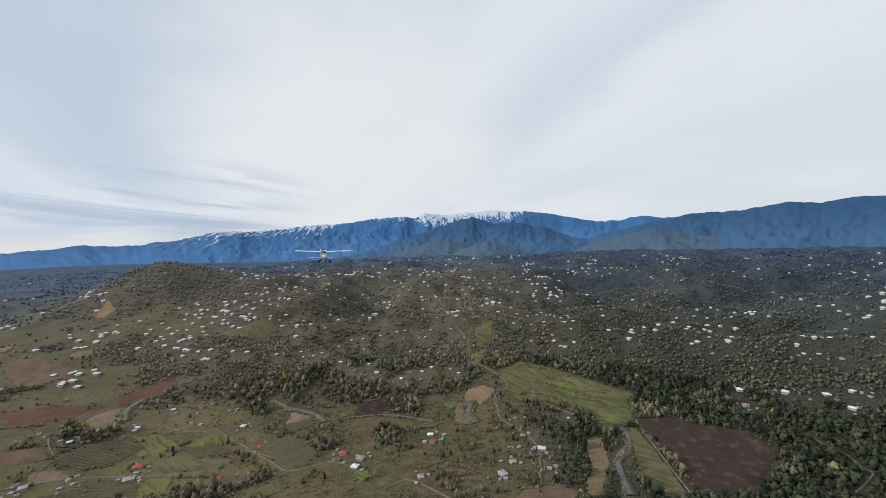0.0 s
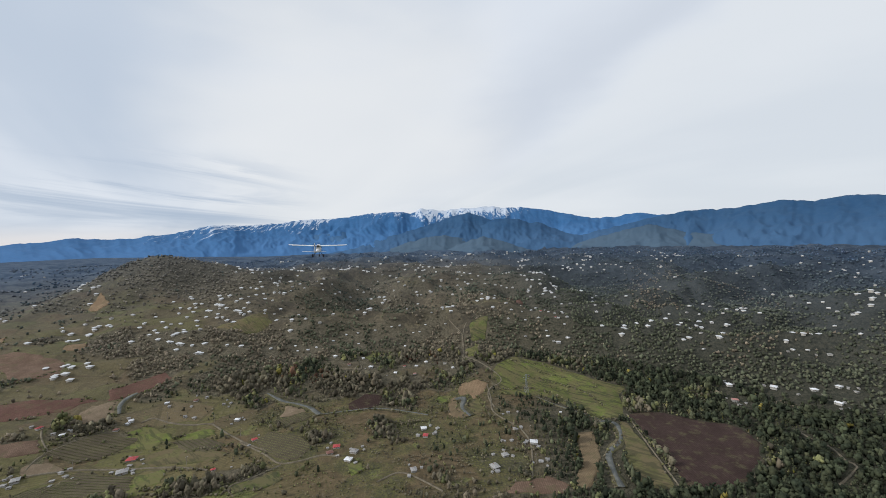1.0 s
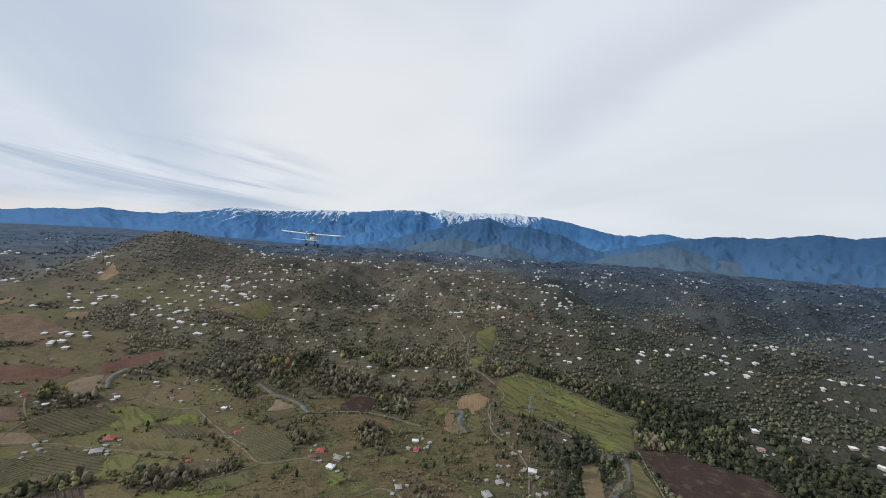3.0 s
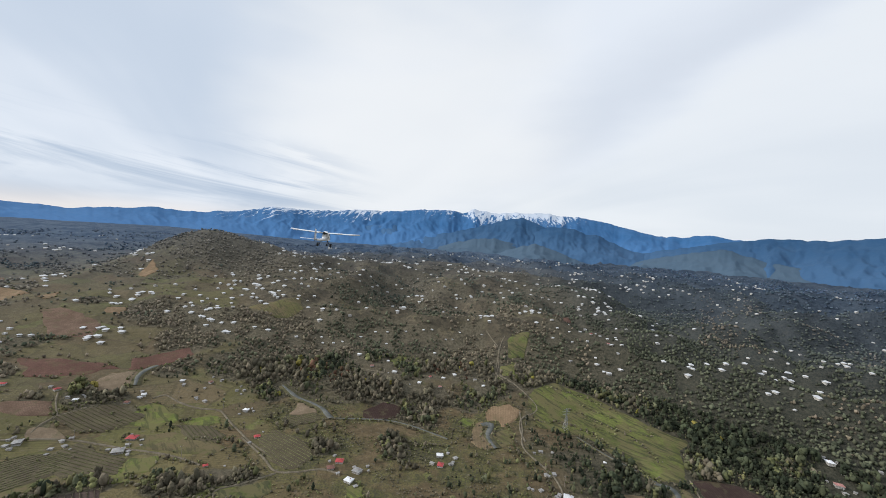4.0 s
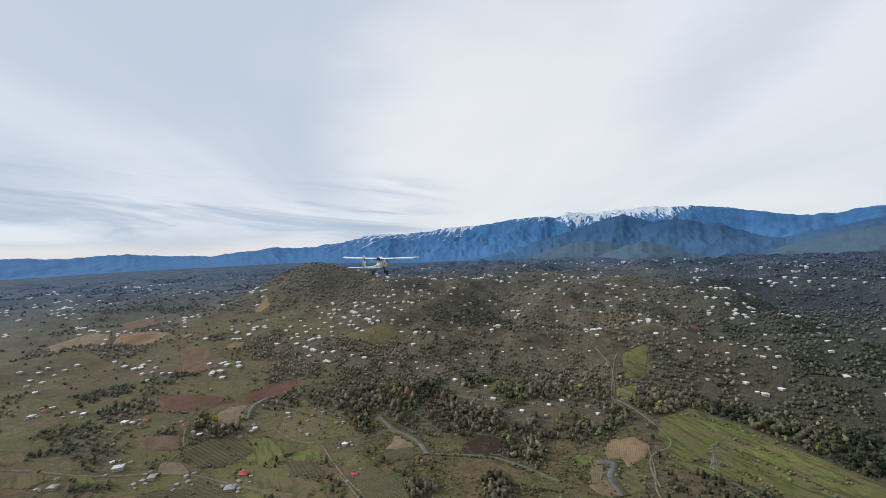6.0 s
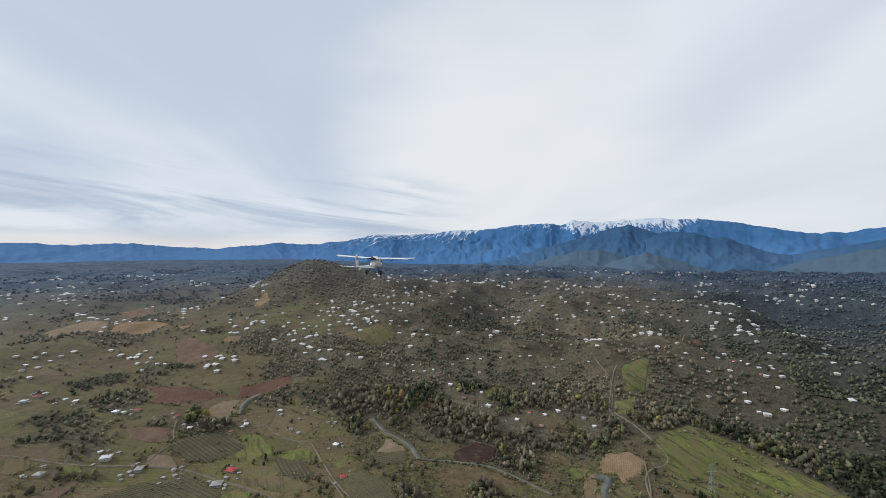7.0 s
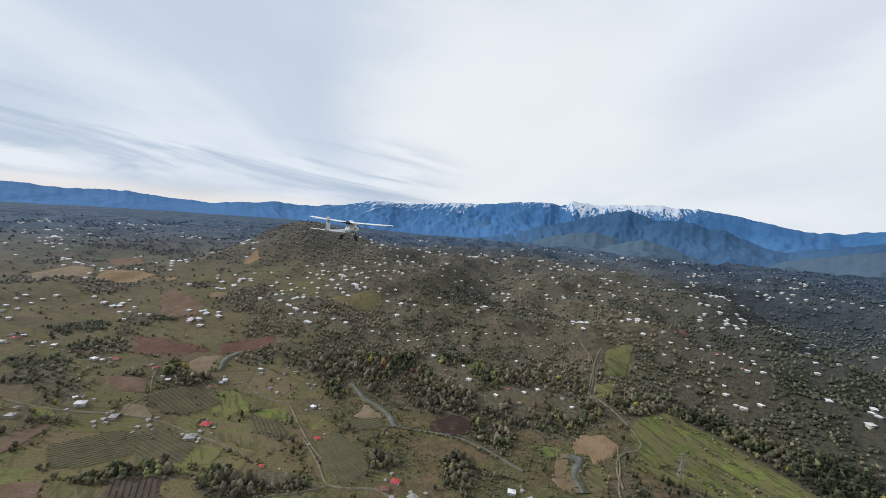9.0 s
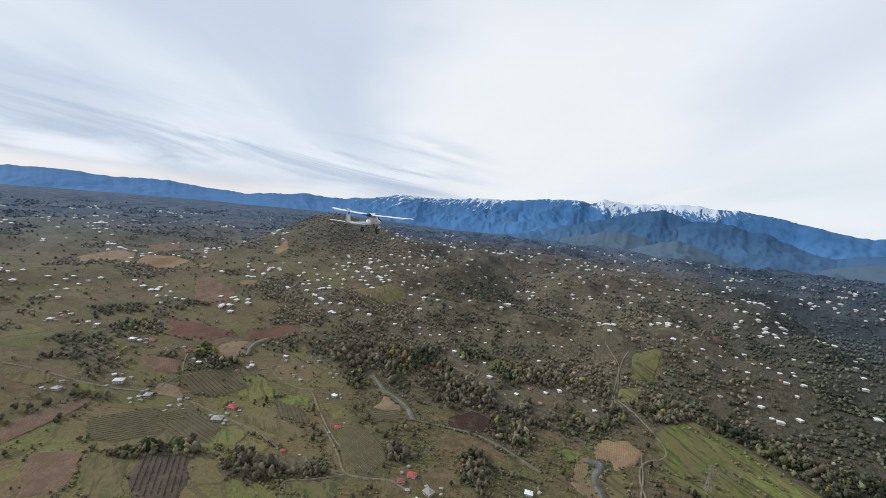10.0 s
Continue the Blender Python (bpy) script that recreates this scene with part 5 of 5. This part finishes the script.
def build_houses():
    protos = {key: make_house(*spec[:3]) for key, spec in HOUSE_LOOKS.items()}
    low = make_house("roof_w", "wall_w", 1)
    grey = make_house("roof_g", "wall_g", 2)
    speck = make_house("roof_w", "wall_w", 3)
    speck_grey = make_house("roof_g", "wall_w", 3)
    for i, (x, y, key, size) in enumerate(HOUSES):
        small = key == "g" and size < 0.95
        src = grey if small else low if key == "w" and i % 3 == 1 else protos[key]
        turn = 30 * math.sin(i * 2.4) + (90 if i % 4 == 3 else 0) + 12
        # shrunk and flattened to look right from the camera
        scale = size * (0.52 if small else 0.42 if y < 400 else 0.31)
        ob = copy_thing(src, pose(x, y, height(x, y) + 0.2, 0, 0, turn) @ Matrix.Diagonal((scale, scale, scale * 0.78, 1)))
        label = "small grey farm shed with a low roof" if small else HOUSE_LOOKS[key][3]
        tagged(ob, label + (" among trees" if y > 400 else " by fields"), "shed" if small or key == "s" else "house", "village houses")
    g = np.random.default_rng(5)
    for x, y, key, size in [h for h in HOUSES if h[1] < 430 and h[2] != "s" and h[3] > 0.75]:
        for n in range(g.integers(1, 4)):
            a, d = g.uniform(0, 6.28), g.uniform(5.5, 9.5)
            px, py = x + d * math.cos(a), y + d * math.sin(a)
            if any((px - h[0]) ** 2 + (py - h[1]) ** 2 < 20 for h in HOUSES):
                continue
            ob = copy_thing(grey, pose(px, py, height(px, py) + 0.2, 0, 0, g.uniform(0, 180)) @ Matrix.Scale(g.uniform(0.24, 0.46), 4))
            tagged(ob, "small grey outbuilding beside a farm house", "shed", "farm outbuildings")
    g = np.random.default_rng(23)
    # the villages on the plain are packed more closely
    places = [*FAR_HOUSES, *((x + g.normal(0, 9), y + g.normal(0, 7)) for x, y in FAR_HOUSES_WEST[:15] for n in range(4) if math.hypot(x, y) < 620)]
    taken = [(h[0], h[1]) for h in HOUSES]
    for i, (x, y) in enumerate(places):
        r = math.hypot(x - 10, y - 60)
        # no two houses on one plot
        if any((x - a) ** 2 + (y - b) ** 2 < (45 if i >= len(FAR_HOUSES) else 110) for a, b in taken):
            continue
        taken.append((x, y))
        src = speck_grey if i % 5 == 4 else speck if r > 620 else low
        # hill houses too are sized to the camera's view
        scale = g.uniform(0.30, 0.44)
        ob = copy_thing(src, pose(x, y, height(x, y) + 0.6, 0, 0, g.uniform(-40, 40)) @ Matrix.Scale(scale, 4))
        tagged(ob, "white village house with a pale roof on the hills", "house", "hill houses")
    for p in [*protos.values(), low, grey, speck, speck_grey]:
        for o in [*p.children_recursive, p]:
            bpy.data.objects.remove(o)


build_houses()


def build_hamlets():
    """Houses too far off to be told apart: their walls and roofs."""
    wall_v = np.array([(x, y, z) for z in (-3, 1.4) for x, y in ((-3, -2.5), (3, -2.5), (3, 2.5), (-3, 2.5))], float)
    wall_f = np.array([(0, 1, 5, 4), (1, 2, 6, 5), (2, 3, 7, 6), (3, 0, 4, 7)])
    roof_v = np.array([(-4.2, -3.5, 1.4), (4.2, -3.5, 1.4), (4.2, 3.5, 1.4), (-4.2, 3.5, 1.4), (-1.4, 0, 3.1), (1.4, 0, 3.1)])
    roof_f = np.array([(0, 1, 5, 4), (2, 3, 4, 5), (1, 2, 5, 5), (3, 0, 4, 4)])
    walls, roofs = [], []
    for px, py, t, k in HAMLETS:
        turn = np.array([(math.cos(t), -math.sin(t), 0), (math.sin(t), math.cos(t), 0), (0, 0, 1)])
        at = np.array([px, py, float(height(px, py)) + 0.6])
        walls.append(at + k * wall_v @ turn.T)
        roofs.append(at + k * roof_v @ turn.T)
    n = len(walls)
    wf = (wall_f[None] + (np.arange(n) * 8)[:, None, None]).reshape(-1, 4)
    tri = np.array([(0, 1, 5), (0, 5, 4), (2, 3, 4), (2, 4, 5), (1, 2, 5), (3, 0, 4)])
    rf = (tri[None] + (np.arange(n) * 6)[:, None, None]).reshape(-1, 3)
    tagged(mesh_object("hamlet_walls", np.concatenate(walls), wf, MAT["wall_w"]), "white walls of small houses far over the hills", "houses", kind="stuff")
    tagged(mesh_object("hamlet_roofs", np.concatenate(roofs), rf, MAT["roof_w"]), "pale tin roofs of small houses far over the hills", "houses", kind="stuff")


build_hamlets()


# ---- power line and poles ----
def rod(bm, a, b, r0, r1=None, sides=6):
    a, b = Vector(a), Vector(b)
    q = (b - a).to_track_quat("Z", "Y").to_matrix()
    rings = []
    for c, r in ((a, r0), (b, r1 or r0)):
        rings.append([bm.verts.new(c + q @ Vector((r * math.cos(t), r * math.sin(t), 0))) for t in np.linspace(0, 2 * math.pi, sides, endpoint=False)])
    for i in range(sides):
        bm.faces.new((rings[0][i], rings[0][(i + 1) % sides], rings[1][(i + 1) % sides], rings[1][i]))
    bm.faces.new(rings[0][::-1])
    bm.faces.new(rings[1])
    return bm


def lattice_pylon(x, y, tall):
    tower = new("pylon")
    tower.matrix_basis = pose(x, y, height(x, y) - 0.3, 0, 0, 25)
    half = lambda z: 2.0 + (0.45 - 2.0) * min(z / (tall * 0.72), 1)
    corners = ((1, 1), (1, -1), (-1, -1), (-1, 1))
    for sx, sy in corners:
        bm = rod(bmesh.new(), (sx * 2.0, sy * 2.0, 0), (sx * 0.45, sy * 0.45, tall * 0.72), 0.11)
        rod(bm, (sx * 0.45, sy * 0.45, tall * 0.72), (sx * 0.3, sy * 0.3, tall), 0.09)
        part("leg", bm, MAT["steel"], tower)
    levels = [0, 3, 5.6, 8, 10.2, 12.2, 14, 15.8, 17.6, tall - 0.6]
    for i, (z0, z1) in enumerate(zip(levels, levels[1:])):
        bm = bmesh.new()
        for (ax, ay), (bx, by) in zip(corners, corners[1:] + corners[:1]):
            rod(bm, (ax * half(z0), ay * half(z0), z0), (bx * half(z1), by * half(z1), z1), 0.05, sides=4)
            rod(bm, (bx * half(z0), by * half(z0), z0), (ax * half(z1), ay * half(z1), z1), 0.05, sides=4)
        part("brace", bm, MAT["steel"], tower)
    for z, w in ((tall * 0.74, 3.6), (tall * 0.86, 4.4), (tall * 0.97, 3.0)):
        bm = rod(bmesh.new(), (-w, 0, z), (w, 0, z), 0.10)
        rod(bm, (-w, 0, z), (0, 0, z + 1.0), 0.06, sides=4)
        rod(bm, (w, 0, z), (0, 0, z + 1.0), 0.06, sides=4)
        arm = part("crossarm", bm, MAT["steel"], tower)
        for s in (-1, 1):
            part("insulator", rod(bmesh.new(), (s * w * 0.95, 0, z), (s * w * 0.95, 0, z - 1.1), 0.12), MAT["pane"], arm)
    tagged(tower, "grey steel lattice pylon standing in a green meadow", "pylon")


lattice_pylon(89, 404, 20)


def utility_pole():
    pole = new("utility_pole")
    part("shaft", rod(bmesh.new(), (0, 0, -0.5), (0, 0, 8), 0.16, 0.10), MAT["pole"], pole)
    part("crossarm", box(bmesh.new(), -0.9, 0.9, -0.06, 0.06, 7.3, 7.45), MAT["pole"], pole)
    for s in (-0.75, 0.75):
        part("insulator", rod(bmesh.new(), (s, 0, 7.45), (s, 0, 7.7), 0.07), MAT["frame"], pole)
    return pole


def build_poles():
    first = utility_pole()
    for _, pts in (ROADS_WEST[1], ROADS_WEST[0], ROADS_EAST[2]):
        line = smooth_line(pts, 1.0)
        for i in range(20, len(line) - 10, 42):
            x, y = line[i][0] + 3.2, line[i][1] + 1.5
            ob = copy_thing(first, pose(x, y, height(x, y), 0, 0, 40))
            tagged(ob, "weathered grey utility pole beside a gravel road", "pole", "poles along the roads")
    for o in [*first.children, first]:
        bpy.data.objects.remove(o)


build_poles()


# ---- the aeroplane ----
def build_plane():
    """A white pusher aeroplane with a high wing over a short pod, a low tail boom and a fixed undercarriage."""
    MAT["white_skin"] = material("white_gloss_skin", shade=mottled((0.86, 0.87, 0.88), (0.9, 0.9, 0.9), 0.5, fine=0.3), rough=0.35, spec=0.5)
    MAT["black"] = material("black_rubber", shade=mottled((0.012, 0.012, 0.012), (0.03, 0.03, 0.03), 3.0), rough=0.7)
    MAT["mark"] = material("dark_marking", shade=mottled((0.02, 0.022, 0.03), (0.035, 0.037, 0.045), 2.0), rough=0.5)
    MAT["alloy"] = material("grey_alloy", shade=mottled((0.35, 0.36, 0.37), (0.5, 0.51, 0.52), 4.0), rough=0.4, metal=0.8)
    k = 30.0
    plane = new("aeroplane")
    plane.matrix_basis = pose(-64.0, 210.0, 164.5, -2, 2, 11) @ Matrix.Scale(k, 4)

    def loft(rings, closed=True):
        bm = bmesh.new()
        rows = [[bm.verts.new(p) for p in ring] for ring in rings]
        n = len(rows[0])
        for a, b in zip(rows, rows[1:]):
            for i in range(n):
                bm.faces.new((a[i], a[(i + 1) % n], b[(i + 1) % n], b[i]))
        bm.faces.new(rows[0][::-1])
        bm.faces.new(rows[-1])
        for f in bm.faces:
            f.smooth = len(f.verts) == 4
        return bm

    foil = [(0.0, 0.0), (0.03, 0.045), (0.12, 0.085), (0.3, 0.105), (0.55, 0.085), (0.8, 0.04), (1.0, 0.004), (0.8, -0.012), (0.5, -0.025), (0.2, -0.035), (0.04, -0.028)]

    def lifting(x, y, z, chord, thick=1.0, upright=False):
        if upright:
            return [(b * chord * thick * 0.7, y - a * chord, z) for a, b in [(a, b if i < 7 else -foil[12 - i if 12 - i < 7 else 6][1]) for i, (a, b) in enumerate(foil)]]
        return [(x, y - a * chord, z + b * chord * thick) for a, b in foil]

    spans = [(-0.5, 0.078, 0.072), (-0.492, 0.10, 0.073), (-0.40, 0.118, 0.066), (-0.22, 0.138, 0.058), (0, 0.142, 0.050), (0.22, 0.138, 0.058), (0.40, 0.118, 0.066), (0.492, 0.10, 0.073), (0.5, 0.078, 0.072)]
    wing = part("wing", loft([lifting(x, 0.055 - (0.142 - c) * 0.3, z, c) for x, c, z in spans]), MAT["white_skin"], plane, "long white tapered wing")
    for s in (-1, 1):
        bm = bmesh.new()
        box(bm, min(s * 0.20, s * 0.44), max(s * 0.20, s * 0.44), -0.092, -0.060, 0.058, 0.0625)
        part("aileron", bm, MAT["white_skin"], wing)
    bm = bmesh.new()
    box(bm, -0.025, 0.025, 0.0, 0.035, 0.062, 0.082, 0.004)
    part("fairing", bm, MAT["white_skin"], plane)

    def oval(y, w, h, z, n=14):
        return [(w * math.copysign(abs(math.cos(t)) ** 0.8, math.cos(t)), y, z + h * math.copysign(abs(math.sin(t)) ** 0.8, math.sin(t))) for t in np.linspace(0, 2 * math.pi, n, endpoint=False)]

    pod = [(0.235, 0.006, 0.006, -0.022), (0.225, 0.020, 0.020, -0.020), (0.19, 0.034, 0.036, -0.014), (0.13, 0.043, 0.052, -0.004), (0.06, 0.046, 0.058, 0.0), (-0.01, 0.044, 0.056, -0.002), (-0.06, 0.034, 0.040, -0.022), (-0.11, 0.022, 0.022, -0.042)]
    body = part("fuselage", loft([oval(*p) for p in pod]), MAT["white_skin"], plane, "short rounded white fuselage pod")
    bm = loft([oval(0.196, 0.0345, 0.02, 0.006), oval(0.13, 0.0440, 0.024, 0.026), oval(0.09, 0.0462, 0.022, 0.030)])
    part("windscreen", bm, MAT["pane"], body)
    for s in (-1, 1):
        bm = bmesh.new()
        box(bm, min(s * 0.0435, s * 0.0475), max(s * 0.0435, s * 0.0475), 0.02, 0.035, -0.012, 0.0)
        part("marking", bm, MAT["mark"], body)
    part("tail_boom", loft([oval(-0.09, 0.022, 0.022, -0.042, 10), oval(-0.30, 0.016, 0.017, -0.048, 10), oval(-0.60, 0.010, 0.012, -0.050, 10)]), MAT["white_skin"], plane)
    fin = loft([[(t * w, y - a * c, z) for a, w in ((0, 0), (0.2, 1), (0.6, 0.8), (1, 0.1), (0.6, -0.8), (0.2, -1))] for z, y, c, t in ((-0.055, -0.50, 0.125, 0.007), (0.02, -0.525, 0.095, 0.006), (0.085, -0.548, 0.068, 0.005), (0.092, -0.555, 0.052, 0.003))])
    fin = part("fin", fin, MAT["white_skin"], plane, "upright white tail fin with dark markings")
    for s in (-1, 1):
        for j in range(2):
            bm = bmesh.new()
            box(bm, min(s * 0.0052, s * 0.0068), max(s * 0.0052, s * 0.0068), -0.60, -0.555, 0.034 + 0.014 * j, 0.044 + 0.014 * j)
            part("marking", bm, MAT["mark"], fin)
    tail = [(-0.19, 0.062), (-0.185, 0.07), (0, 0.088), (0.185, 0.07), (0.19, 0.062)]
    part("tailplane", loft([lifting(x, -0.525 - (0.088 - c) * 0.4, -0.045, c, 0.6) for x, c in tail]), MAT["white_skin"], plane)
    motor = part("engine", rod(bmesh.new(), (0, -0.06, 0.052), (0, -0.125, 0.052), 0.018, 0.014, 12), MAT["black"], plane, "small black pusher engine behind the wing")
    for s in (-1, 1):
        bm = loft([[(s * (0.006 + 0.055 * t), -0.128 + dy * (1 - 0.5 * t), 0.052 + dz * (1 - 0.4 * t)) for dy, dz in ((0.004, -0.008), (0.005, 0.006), (-0.004, 0.008), (-0.005, -0.006))] for t in (0, 0.35, 0.7, 1.0)])
        part("propeller_blade", bm, MAT["black"], motor)

    def wheel(x, y, z, r, w):
        tyre = bmesh.new()
        prof = [(0.55, 0.5), (0.85, 0.5), (0.97, 0.32), (1.0, 0), (0.97, -0.32), (0.85, -0.5), (0.55, -0.5)]
        n = 20
        rows = [[tyre.verts.new((x + b * w, y + r * a * math.cos(t), z + r * a * math.sin(t))) for a, b in prof] for t in np.linspace(0, 2 * math.pi, n, endpoint=False)]
        for i in range(n):
            for j in range(len(prof)):
                q = (rows[i], rows[(i + 1) % n])
                jj = (j + 1) % len(prof)
                tyre.faces.new((q[0][j], q[0][jj], q[1][jj], q[1][j]))
        ob = part("wheel", tyre, MAT["black"], plane, "black rubber wheel")
        part("rim", rod(bmesh.new(), (x - w * 0.4, y, z), (x + w * 0.4, y, z), r * 0.56, sides=14), MAT["alloy"], ob)

    for s in (-1, 1):
        bm = rod(bmesh.new(), (s * 0.030, 0.0, -0.04), (s * 0.080, -0.01, -0.118), 0.0055, 0.0045, 8)
        rod(bm, (s * 0.080, -0.01, -0.118), (s * 0.092, -0.01, -0.120), 0.004, sides=8)
        part("undercarriage_leg", bm, MAT["black"], plane)
        wheel(s * 0.094, -0.01, -0.120, 0.029, 0.022)
    part("nose_leg", rod(bmesh.new(), (0, 0.17, -0.04), (0, 0.18, -0.108), 0.005, 0.004, 8), MAT["black"], plane)
    wheel(0.0, 0.18, -0.118, 0.022, 0.018)
    part("tail_skid", rod(bmesh.new(), (0, -0.59, -0.055), (0, -0.615, -0.085), 0.004, 0.003, 6), MAT["black"], plane)
    tagged(plane, "white pusher aeroplane flying with fixed black wheels", "aeroplane")


build_plane()
